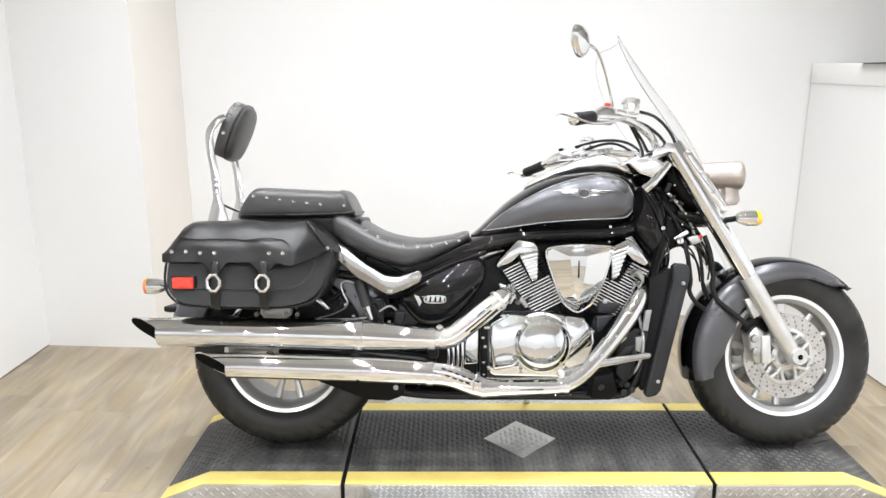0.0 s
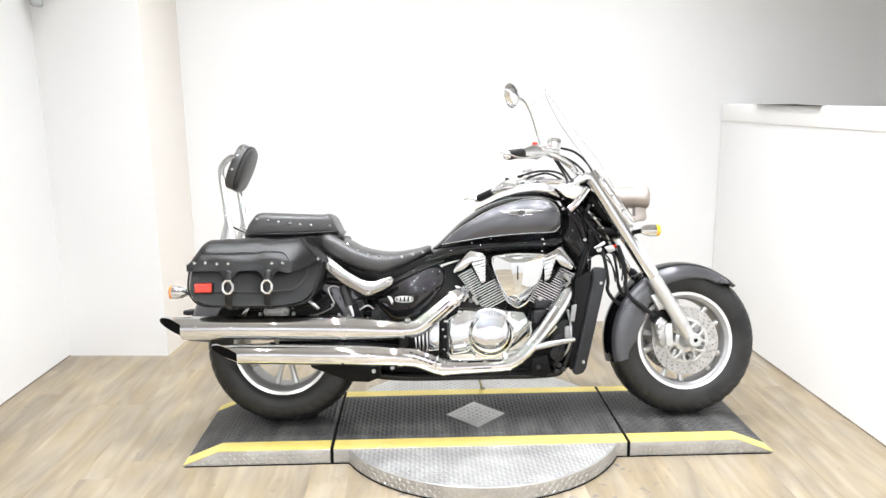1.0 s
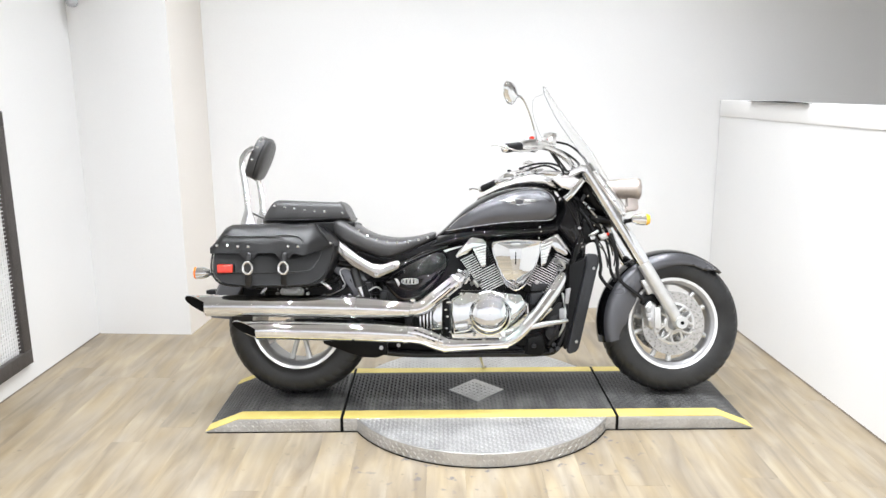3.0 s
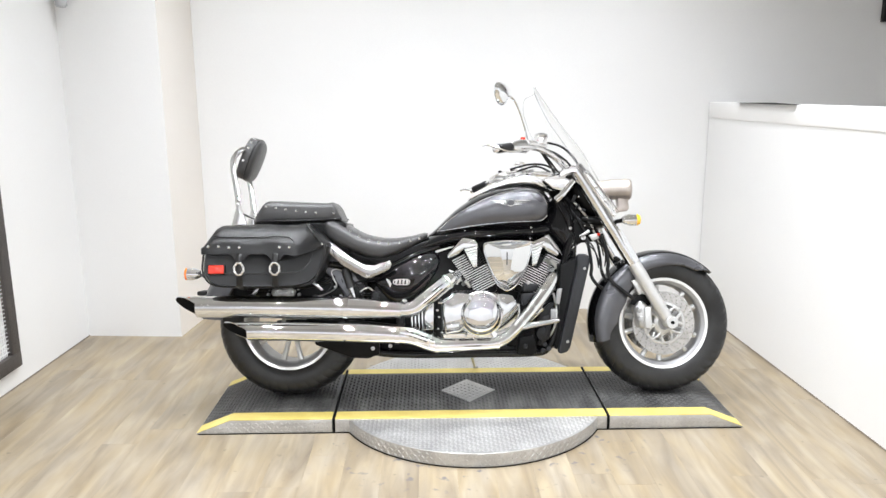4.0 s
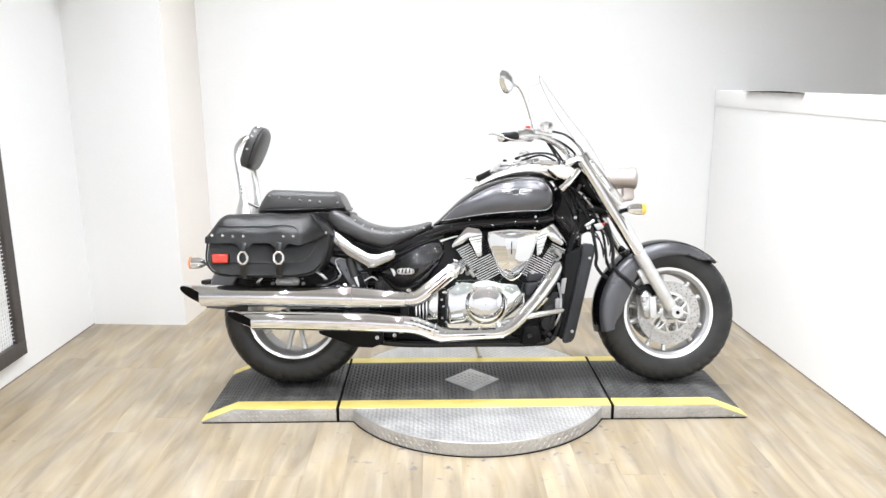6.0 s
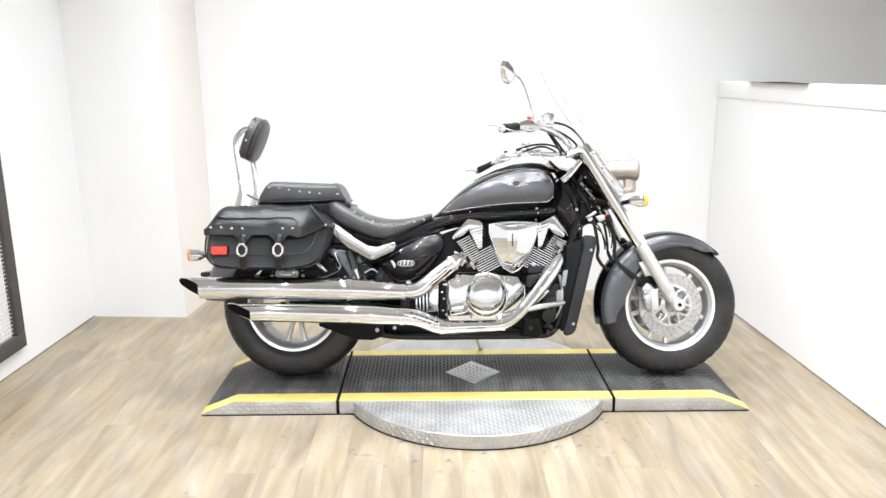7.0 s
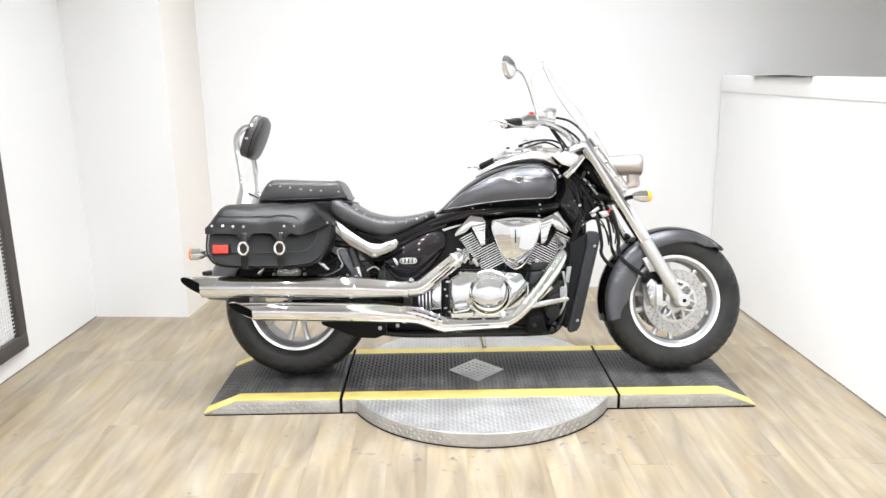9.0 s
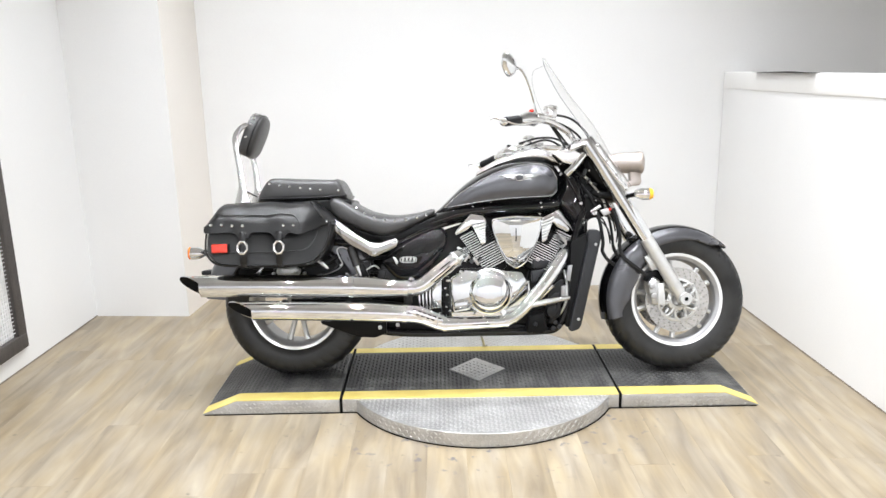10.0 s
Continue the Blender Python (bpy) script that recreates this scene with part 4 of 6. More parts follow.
# tank
TANK = spline([(-0.226, 0.7310, 0.050, 0.010), (-0.195, 0.7435, 0.085, 0.024), (-0.150, 0.7640, 0.112, 0.048), (-0.090, 0.7965, 0.138, 0.069), (0.0, 0.8335, 0.160, 0.0885), (0.10, 0.8505, 0.172, 0.1065),
               (0.20, 0.8570, 0.174, 0.113), (0.265, 0.8625, 0.166, 0.100), (0.305, 0.8650, 0.148, 0.080), (0.330, 0.8650, 0.115, 0.052), (0.342, 0.8650, 0.060, 0.022)], 4)
tank = part("fuel_tank", loft([(x, 0, z, w, h) for x, z, w, h in TANK], 48, 2.5), BLACK_PAINT, bike, "black gloss teardrop fuel tank", 60)


def tank_y(x, z, lift=0.0):
    """The near flank of the tank at (x, z)."""
    for a, b in zip(TANK, TANK[1:]):
        if x <= b[0]:
            k = (x - a[0]) / (b[0] - a[0])
            _, cz, w, h = a + (b - a) * k
            break
    d = min(0.999, abs(z - cz) / h)
    return -(w * (1 - d ** 2.5) ** 0.4) - lift


def panel_edges(t):
    up = spline([(-0.186, 0.757), (-0.112, 0.822), (0.015, 0.896), (0.135, 0.936), (0.225, 0.945), (0.285, 0.924), (0.314, 0.874)], 8)
    lo = spline([(-0.186, 0.7555), (-0.112, 0.768), (0.015, 0.786), (0.135, 0.796), (0.225, 0.800), (0.288, 0.804), (0.314, 0.826)], 8)
    i = t * (len(up) - 1)
    k = min(int(i), len(up) - 2)
    f = i - k
    return up[k] + (up[k + 1] - up[k]) * f, lo[k] + (lo[k + 1] - lo[k]) * f


def tank_panel(sy):
    outer, inner = [], []
    for i in range(41):
        u, l = panel_edges(i / 40)
        row = [l + (u - l) * j / 14 for j in range(15)]
        outer.append([(x, tank_y(x, z, 0.0022) * -sy, z) for x, z in row])
        inner.append([(x, tank_y(x, z, -0.001) * -sy, z) for x, z in row[::-1]])
    ob = part("side_panel", skin([o + i for o, i in zip(outer, inner)]), GREY_PAINT, tank, "grey metallic painted tank panel", 60)
    for edge in (0, 1):
        pts = []
        for i in range(0, 41, 2):
            x, z = panel_edges(i / 40)[edge]
            pts.append((x, tank_y(x, z, 0.0024) * -sy, z))
        part("pinstripe", tube(pts, 0.0016, 6, 2), CHROME, ob, "thin silver pinstripe")
    emblem = bmesh.new()
    for wing in (-1, 1):
        for span, lift, rise in ((0.094, 0.009, 0.004), (0.076, 0.001, 0.001), (0.052, -0.008, -0.003)):
            rings = []
            for i in range(9):
                t = i / 8
                x = 0.145 + wing * (0.020 + (span - 0.020) * t)
                h = 0.0042 * (1 - t) ** 0.8 + 0.0008
                z = 0.884 + lift * (1 - 0.55 * t) + rise * t
                rings.append([(x, tank_y(x, z + dz, lf) * -sy, z + dz) for dz, lf in ((-h, 0.002), (-h * 0.5, 0.0052), (h * 0.5, 0.0052), (h, 0.002))])
            skin(rings, True, emblem)
    ring = []
    for i in range(24):
        a = 2 * math.pi * i / 24
        ring.append((0.145 + 0.018 * math.cos(a), tank_y(0.145 + 0.018 * math.cos(a), 0.883 + 0.014 * math.sin(a), 0.004) * -sy, 0.883 + 0.014 * math.sin(a)))
    tube(ring + ring[:1], 0.0018, 8, 2, True, emblem)
    part("emblem", emblem, SATIN, ob, "dull chrome winged emblem")


for sy in (-1, 1):
    tank_panel(sy)
console = part("tank_console", loft([(-0.040, 0, 0.905, 0.020, 0.008), (-0.015, 0, 0.920, 0.040, 0.016), (0.06, 0, 0.955, 0.058, 0.022), (0.14, 0, 0.980, 0.072, 0.028), (0.215, 0, 0.990, 0.082, 0.040), (0.27, 0, 0.985, 0.080, 0.036), (0.325, 0, 0.962, 0.062, 0.026), (0.345, 0, 0.95, 0.04, 0.012)], 32, 2.2), BRIGHT_TRIM, bike, "chrome tank console", 60)
dial = part("speedometer", lathe([(0.001, 0.0), (0.055, 0.0), (0.060, 0.004), (0.060, 0.014), (0.054, 0.018), (0.050, 0.012), (0.001, 0.012)], "z", 36), CHROME, bike, "round speedometer with a chrome bezel")
dial.matrix_basis = pose(0.218, 0, 1.020, 0, -14, 0)
part("dial_face", lathe([(0.001, 0.0125), (0.0495, 0.0125)], "z", 32), PLASTIC, dial)
part("fuel_cap", lathe([(0.001, 0.0), (0.034, 0.0), (0.036, 0.004), (0.032, 0.012), (0.001, 0.013)], "z", 28, (0.115, 0.0, 1.004)), CHROME, console)

# seats and their studs
def body_side(st, power, x, z):
    for a, b in zip(st, st[1:]):
        if x <= b[0]:
            k = (x - a[0]) / (b[0] - a[0])
            _, cz, w, h = a + (b - a) * k
            break
    d = min(0.98, abs(z - cz) / h)
    return -w * (1 - d ** power) ** (1 / power)


def stations(rows, steps=4):
    """Rows of (x, top, bottom, half width)."""
    return spline([(x, (t + b) / 2, w, (t - b) / 2) for x, t, b, w in rows], steps)


STUD = bpy.data.meshes.new("stud")
_s = ball(0, 0, 0, 0.0068, None, 1, 0.6, 1, 12, 8)
_s.to_mesh(STUD)
_s.free()
STUD.shade_smooth()
STUD.materials.append(CHROME)


def stud(parent, x, y, z, label=""):
    ob = new("stud", STUD)
    ob.location, ob.parent = (x, y, z), parent
    if label:
        ob["label"] = label


def seat(name, rows, power, label, line, count):
    st = stations(rows)
    ob = part(name, loft([(x, 0, z, w, h) for x, z, w, h in st], 40, power), VINYL, bike, label, 60)
    pts = spline(line, 12)
    run = [0.0]
    for p, q in zip(pts, pts[1:]):
        run.append(run[-1] + math.hypot(q[0] - p[0], q[1] - p[1]))
    for k in range(count):
        want = run[-1] * k / (count - 1)
        x, z = pts[min(range(len(run)), key=lambda i: abs(run[i] - want))]
        for sy in (-1, 1):
            stud(ob, x, body_side(st, power, x, z) * -sy, z, "chrome dome stud" if k == 0 and sy < 0 else "")
    return ob


rider = seat("rider_seat", [(-0.705, 0.798, 0.765, 0.12), (-0.690, 0.818, 0.728, 0.158), (-0.655, 0.822, 0.692, 0.175), (-0.60, 0.790, 0.668, 0.182), (-0.53, 0.751, 0.642, 0.184), (-0.45, 0.731, 0.624, 0.178),
                            (-0.38, 0.728, 0.645, 0.156), (-0.30, 0.739, 0.682, 0.130), (-0.25, 0.752, 0.712, 0.110), (-0.232, 0.750, 0.722, 0.092)], 3.0, "black vinyl rider seat with chrome studs",
             [(-0.613, 0.791), (-0.581, 0.761), (-0.543, 0.737), (-0.492, 0.715), (-0.443, 0.705), (-0.395, 0.703), (-0.348, 0.707), (-0.268, 0.724)], 9)
pill = seat("passenger_seat", [(-1.030, 0.806, 0.794, 0.090), (-1.016, 0.832, 0.791, 0.116), (-0.994, 0.870, 0.790, 0.132), (-0.968, 0.898, 0.790, 0.142), (-0.93, 0.902, 0.791, 0.146), (-0.80, 0.896, 0.793, 0.148), (-0.69, 0.892, 0.795, 0.148),
                               (-0.668, 0.895, 0.797, 0.148), (-0.650, 0.880, 0.800, 0.146), (-0.633, 0.846, 0.803, 0.138), (-0.621, 0.818, 0.806, 0.118)], 4.4, "black vinyl passenger seat with chrome studs",
            [(-0.961, 0.872), (-0.923, 0.867), (-0.875, 0.860), (-0.828, 0.853), (-0.780, 0.848), (-0.735, 0.844)], 6)
for sy in (-1, 1):
    stud(pill, -0.655, 0.148 * sy, 0.840)
    stud(pill, -0.990, 0.120 * sy, 0.808)
    part("seat_piping", tube([(-1.020, 0.108 * sy, 0.806), (-0.990, 0.133 * sy, 0.807), (-0.90, 0.1465 * sy, 0.808), (-0.75, 0.148 * sy, 0.811), (-0.65, 0.1475 * sy, 0.816), (-0.622, 0.134 * sy, 0.820)], 0.0035, 8, 4), LEATHER, pill)
part("seat_base", loft([(-1.0, 0, 0.785, 0.09, 0.012), (-0.98, 0, 0.785, 0.115, 0.018), (-0.70, 0, 0.785, 0.128, 0.018), (-0.60, 0, 0.70, 0.13, 0.03), (-0.45, 0, 0.625, 0.135, 0.02), (-0.25, 0, 0.70, 0.09, 0.015), (-0.235, 0, 0.706, 0.07, 0.01)], 24, 4), PLASTIC, bike, "black plastic seat base")

# backrest
pad_pts = [tuple(p) for p in spline([(-0.062, 0.004), (-0.090, 0.030), (-0.104, 0.085), (-0.102, 0.135), (-0.080, 0.184), (-0.040, 0.202), (0.0, 0.205), (0.040, 0.202), (0.080, 0.184), (0.102, 0.135), (0.104, 0.085), (0.090, 0.030), (0.062, 0.004), (0.0, 0.0), (-0.062, 0.004)], 3)[:-1]]
pad = part("backrest_pad", prism(pad_pts, "x", 0.0, 0.040, 0.012), VINYL, bike, "black studded backrest pad", 50)
pad.matrix_basis = pose(-1.119, -0.006, 1.014, 0, 22, 0)
cushion = [[(x, y * f, 0.102 + (z - 0.102) * f) for y, z in pad_pts] for x, f in ((0.036, 0.965), (0.044, 0.985), (0.052, 0.95), (0.058, 0.85), (0.062, 0.68), (0.065, 0.42), (0.066, 0.15))]
part("cushion", skin(cushion), VINYL, pad, "bulging front cushion", 60)
part("pad_piping", tube([(0.041, y * 0.99, 0.102 + (z - 0.102) * 0.99) for y, z in pad_pts + pad_pts[:1]], 0.0038, 8, 2), LEATHER, pad)
for y, z in ((-0.062, 0.196), (-0.087, 0.176), (-0.099, 0.147), (-0.104, 0.085), (0.062, 0.196), (0.087, 0.176), (0.099, 0.147), (0.104, 0.085)):
    stud(pad, 0.018, y * 1.005, z)
for sy in (-1, 1):
    line = [(-1.056, 1.139), (-1.078, 1.128), (-1.097, 1.109), (-1.111, 1.080), (-1.106, 1.014), (-1.096, 0.960), (-1.088, 0.892), (-1.086, 0.862), (-1.085, 0.830), (-1.084, 0.770)]
    half = [0.009, 0.011, 0.012, 0.0125, 0.0125, 0.013, 0.0135, 0.0145, 0.024, 0.040]
    a, b = [], []
    for k, ((x, z), h) in enumerate(zip(line, half)):
        (x0, z0), (x1, z1) = line[max(0, k - 1)], line[min(len(line) - 1, k + 1)]
        d = math.hypot(x1 - x0, z1 - z0)
        nx, nz = -(z1 - z0) / d, (x1 - x0) / d
        a.append((x + nx * h, z + nz * h))
        b.append((x - nx * h, z - nz * h))
    outline = [tuple(p) for p in spline(a, 3)] + [tuple(p) for p in spline(b[::-1], 3)]
    sissy = part("backrest_bar", prism(outline, "y", 0.130 * sy, 0.138 * sy, 0.002), RAIL, bike, "flat polished backrest bar")
    for z in (0.885, 0.904, 0.923):
        part("bolt", ball(-1.089, 0.140 * sy, z, 0.0062, None, 1, 0.6, 1), STEEL, sissy)
    part("pad_bracket", tube([(-1.070, 0.134 * sy, 1.128), (-1.066, 0.096 * sy, 1.125)], 0.009, 10, 1), SATIN, sissy)
part("backrest_brace", tube([(-1.085, -0.13, 0.85), (-1.04, -0.06, 0.822), (-1.04, 0.06, 0.822), (-1.085, 0.13, 0.85)], 0.005, 8, 4), CHROME, bike)

# saddlebag
BAG = LEATHER
bag_out = spline([(-1.178, 0.705), (-1.192, 0.640), (-1.193, 0.580), (-1.165, 0.540), (-1.110, 0.522), (-0.92, 0.517), (-0.76, 0.524), (-0.705, 0.556), (-0.675, 0.615), (-0.662, 0.672), (-0.660, 0.705)], 3)


def bag_taper(x):
    """The bag narrows towards its front end."""
    k = max(0.0, min(1.0, (x + 0.79) / 0.13))
    return 1.0 - 0.42 * k * k * (3 - 2 * k)


bag_rings = []
for k in range(9):
    t = k / 8
    y = -0.125 - 0.228 * t
    inset = 1.0 - 0.075 * max(0, (t - 0.72) / 0.28) ** 2
    cxb, czb = -0.93, 0.640
    bag_rings.append([(cxb + (x - cxb) * inset, -0.125 + (y + 0.125) * bag_taper(x) - 0.012 * math.sin(math.pi * (x + 1.2) / 0.54) * t, czb + (z - czb) * inset) for x, z in bag_out])
bag = part("saddlebag", skin(bag_rings), BAG, bike, "black leather saddlebag with two buckled straps", 50)
sec = [(-0.118, 0.690), (-0.118, 0.775), (-0.150, 0.789), (-0.255, 0.789), (-0.300, 0.778), (-0.338, 0.752), (-0.362, 0.720), (-0.371, 0.697), (-0.371, 0.676), (-0.364, 0.674), (-0.355, 0.700), (-0.25, 0.700)]
def lid_drop(x):
    """How far the lid's front edge hangs below its level run: two tongues towards the buckles, rising at the front end."""
    tongues = sum(0.030 * math.exp(-((x - xb) / 0.030) ** 4) for xb in (-1.022, -0.871))
    end = max(0.0, min(1.0, (x + 0.785) / 0.12))
    return -0.012 - tongues - 0.010 * math.exp(-((x + 0.790) / 0.03) ** 2) + 0.045 * end * end


def lid_sag(x, y):
    return 0.0022 * math.sin(x * 27 + y * 17) + 0.0022 * math.sin(x * 43 - y * 33 + 1.2) + 0.0012 * math.sin(x * 71 + y * 50)


def lid_fold(x, y, z):
    return 0.0025 * math.sin(x * 37 + z * 60) if y < -0.25 else 0.0


lid_rings = []
profile = [(-1.184, 0.08), (-1.178, 0.25), (-1.162, 0.54), (-1.141, 0.88), (-1.120, 0.985), (-1.09, 1.0), (-0.755, 0.99), (-0.72, 0.80), (-0.685, 0.48), (-0.662, 0.20), (-0.655, 0.08)]
for i in range(55):
    x = -1.184 + 0.529 * i / 54
    f = next(a[1] + (b[1] - a[1]) * (x - a[0]) / (b[0] - a[0]) for a, b in zip(profile, profile[1:]) if x <= b[0] + 1e-6)
    ring = []
    for y, z in sec:
        zz = 0.690 + (z - 0.690) * f if z > 0.69 else z + lid_drop(x)
        sag = lid_sag(x, y)
        ring.append((x, -0.118 + (y + 0.118) * bag_taper(x) + lid_fold(x, y, z), zz + (sag if z > 0.69 else 0.0)))
    lid_rings.append(ring)
lid = part("lid", skin(lid_rings), BAG, bag, "black leather lid flap", 40)
seam = [(-1.135 + 0.02 * i, -0.3575, 0.735) for i in range(17)] + [(-0.797, -0.3625, 0.722), (-0.785, -0.3690, 0.700)]
part("lid_seam", tube([(x, -0.118 + (y + 0.118) * bag_taper(x) + lid_fold(x, y, z), z + lid_sag(x, y)) for x, y, z in seam], 0.0026, 8, 2), BAG, lid)
part("lid_seam", tube([(-0.760, -0.15, 0.7905), (-0.760, -0.25, 0.7905), (-0.735, -0.285, 0.768), (-0.712, -0.290, 0.735), (-0.695, -0.282, 0.702)], 0.0028, 8, 5), BAG, lid)
part("body_seam", tube([(-1.188, -0.345, 0.588), (-1.10, -0.362, 0.582), (-0.95, -0.366, 0.580), (-0.82, -0.363, 0.583), (-0.765, -0.350, 0.592), (-0.735, -0.325, 0.63), (-0.722, -0.312, 0.67)], 0.0026, 8, 5), BAG, bag)
part("body_rim", tube([(x * 0.985 - 0.014, -0.335, 0.640 + (z - 0.640) * 0.985) for x, z in bag_out[::2]], 0.0042, 8, 2), BAG, bag)
for x in (-1.154, -1.110, -1.066, -1.022, -0.853, -0.811):
    stud(lid, x, -0.3725, 0.692 + (0.004 if x < -1.1 else 0))
stud(lid, -0.690, -0.276, 0.704)
for x in (-1.022, -0.871):
    strap = part("strap", tube([(x, -0.362, 0.672), (x, -0.374, 0.655), (x, -0.377, 0.61), (x, -0.374, 0.565), (x - 0.003, -0.362, 0.532), (x - 0.004, -0.335, 0.514), (x - 0.004, -0.28, 0.510)], [0.013, 0.013, 0.0135, 0.0135, 0.0135, 0.0135, 0.0135], 10, 4, True, None, 0.28), BAG, bag, "black leather strap")
    oct_pts = [(x + 0.0205 * math.cos(a) * (1.0 if abs(math.cos(a)) > 0.5 else 0.95), -0.3835, 0.601 + 0.0265 * math.sin(a)) for a in (2 * math.pi * (k + 0.5) / 8 for k in range(8))]
    part("buckle", tube(oct_pts + oct_pts[:1], 0.0060, 8, 1), BRIGHT_TRIM, strap, "chrome octagonal buckle")
refl = part("reflector", box(-1.156, -1.090, -0.372, -0.350, 0.580, 0.616, 0.005), RED_LENS, bag, "red rectangular reflector")
part("reflector_bezel", box(-1.160, -1.086, -0.366, -0.345, 0.576, 0.620, 0.004), PLASTIC, refl)

# frame covers, rails and side cover
strut = part("fender_rail", prism([tuple(p) for p in [(-0.72, 0.735), (-0.675, 0.722), (-0.640, 0.700), (-0.575, 0.648), (-0.513, 0.611), (-0.470, 0.607), (-0.426, 0.620), (-0.398, 0.628), (-0.387, 0.612), (-0.396, 0.590), (-0.430, 0.572), (-0.489, 0.546), (-0.508, 0.548), (-0.60, 0.600), (-0.673, 0.665), (-0.72, 0.680)]], "y", -0.216, -0.180, 0.007), RAIL, bike, "satin silver mudguard rail")
part("bolt", lathe([(0.001, -0.006), (0.008, -0.005), (0.010, 0.0), (0.010, 0.004)], "y", 16, (-0.412, -0.213, 0.607)), CHROME, strut)
part("bolt", lathe([(0.001, -0.006), (0.008, -0.005), (0.010, 0.0), (0.010, 0.004)], "y", 16, (-0.494, -0.213, 0.563)), CHROME, strut)
side = pillow([tuple(p) for p in spline([(-0.472, 0.527), (-0.440, 0.482), (-0.395, 0.442), (-0.335, 0.438), (-0.275, 0.470), (-0.215, 0.535), (-0.178, 0.600), (-0.180, 0.648), (-0.212, 0.668), (-0.290, 0.645), (-0.400, 0.592), (-0.472, 0.527)], 3)[:-1]], -0.150, 0.042, 8, None, 0.25)
for v in side.verts:
    v.co.y += 1.5 * max(0.0, v.co.z - 0.51) ** 2
cover = part("side_cover", side, BLACK_PAINT, bike, "black gloss side cover", 60)
badge = bmesh.new()
oval = [(-0.347 + 0.036 * math.copysign(abs(math.cos(a)) ** 0.55, math.cos(a)), -0.1955, 0.531 + 0.0115 * math.copysign(abs(math.sin(a)) ** 0.8, math.sin(a))) for a in (2 * math.pi * k / 28 for k in range(28))]
tube(oval + oval[:1], 0.0023, 6, 1, True, badge)
prism([(-0.416, 0.545), (-0.402, 0.540), (-0.391, 0.522), (-0.398, 0.508), (-0.406, 0.524)], "y", -0.1955, -0.1850, 0.001, badge)
for x in (-0.370, -0.354, -0.338, -0.322):
    prism([(x - 0.006, 0.524), (x + 0.004, 0.524), (x + 0.006, 0.539), (x - 0.004, 0.539)], "y", -0.1960, -0.1900, 0.001, badge)
part("badge", badge, STEEL, cover, "small chrome oval badge")
part("tank_underside", loft([(x, 0, (a + b) / 2, w, (a - b) / 2) for x, a, b, w in spline([(-0.345, 0.680, 0.664, 0.07), (-0.325, 0.698, 0.655, 0.105), (-0.240, 0.730, 0.655, 0.128), (-0.10, 0.778, 0.688, 0.136), (0.10, 0.790, 0.710, 0.140),
                                                                                                (0.20, 0.795, 0.710, 0.138), (0.30, 0.802, 0.722, 0.126), (0.335, 0.795, 0.738, 0.105), (0.347, 0.782, 0.750, 0.07)], 4)], 32, 2.2), BLACK_PAINT, bike, "black gloss frame under the tank", 60)
# bright beads added as the row of lamp glints under the tank
for x, z, r in ((0.076, 0.784, 0.0050), (0.093, 0.782, 0.0065), (0.113, 0.784, 0.0058), (0.131, 0.781, 0.0042), (0.148, 0.782, 0.0062), (0.166, 0.779, 0.0052), (0.183, 0.781, 0.0064), (0.240, 0.772, 0.0062), (0.246, 0.752, 0.0048), (0.186, 0.754, 0.0040), (0.020, 0.778, 0.0040), (-0.060, 0.760, 0.0040), (0.236, 0.722, 0.0052)):
    part("glint_bead", lathe([(0.0005, -r), (r * 0.7, -r * 0.85), (r, -r * 0.2), (r, 0.014)], "y", 12, (x, -0.134, z)), SATIN, bike)
part("seat_pan", prism([(-0.71, 0.77), (-0.60, 0.705), (-0.45, 0.645), (-0.38, 0.655), (-0.24, 0.715), (-0.17, 0.70), (-0.30, 0.640), (-0.42, 0.585), (-0.52, 0.590), (-0.70, 0.650)], "y", -0.125, 0.125, 0.008), FRAME_BLACK, bike, "black seat pan and frame")
NECK = [(0.300, 0.775), (0.335, 0.845), (0.345, 0.905), (0.372, 0.925), (0.428, 0.895), (0.450, 0.820), (0.453, 0.745), (0.464, 0.690), (0.458, 0.622), (0.420, 0.592), (0.402, 0.642), (0.386, 0.672), (0.340, 0.735)]
neck = part("frame_cover", prism(NECK, "y", -0.070, 0.100, 0.016), BLACK_PAINT, bike, "black gloss frame cover", 50)
dome = [tuple(p) for p in spline([(0.318, 0.772), (0.346, 0.842), (0.356, 0.898), (0.386, 0.906), (0.420, 0.862), (0.440, 0.790), (0.446, 0.730), (0.458, 0.680), (0.452, 0.628), (0.424, 0.602), (0.408, 0.646), (0.388, 0.686), (0.344, 0.740), (0.318, 0.772)], 3)[:-1]]
part("cover_face", pillow(dome, -0.072, 0.034, 8, None, 0.35), BLACK_PAINT, neck, "domed black gloss face", 70)
for pts, r in (([(0.352, -0.100, 0.905), (0.375, -0.104, 0.865), (0.402, -0.106, 0.815), (0.420, -0.104, 0.775)], 0.0042), ([(0.425, -0.106, 0.762), (0.436, -0.106, 0.740), (0.446, -0.104, 0.720)], 0.0034)):
    part("cover_lip", tube(pts, r, 8, 4), BLACK_PAINT, neck)
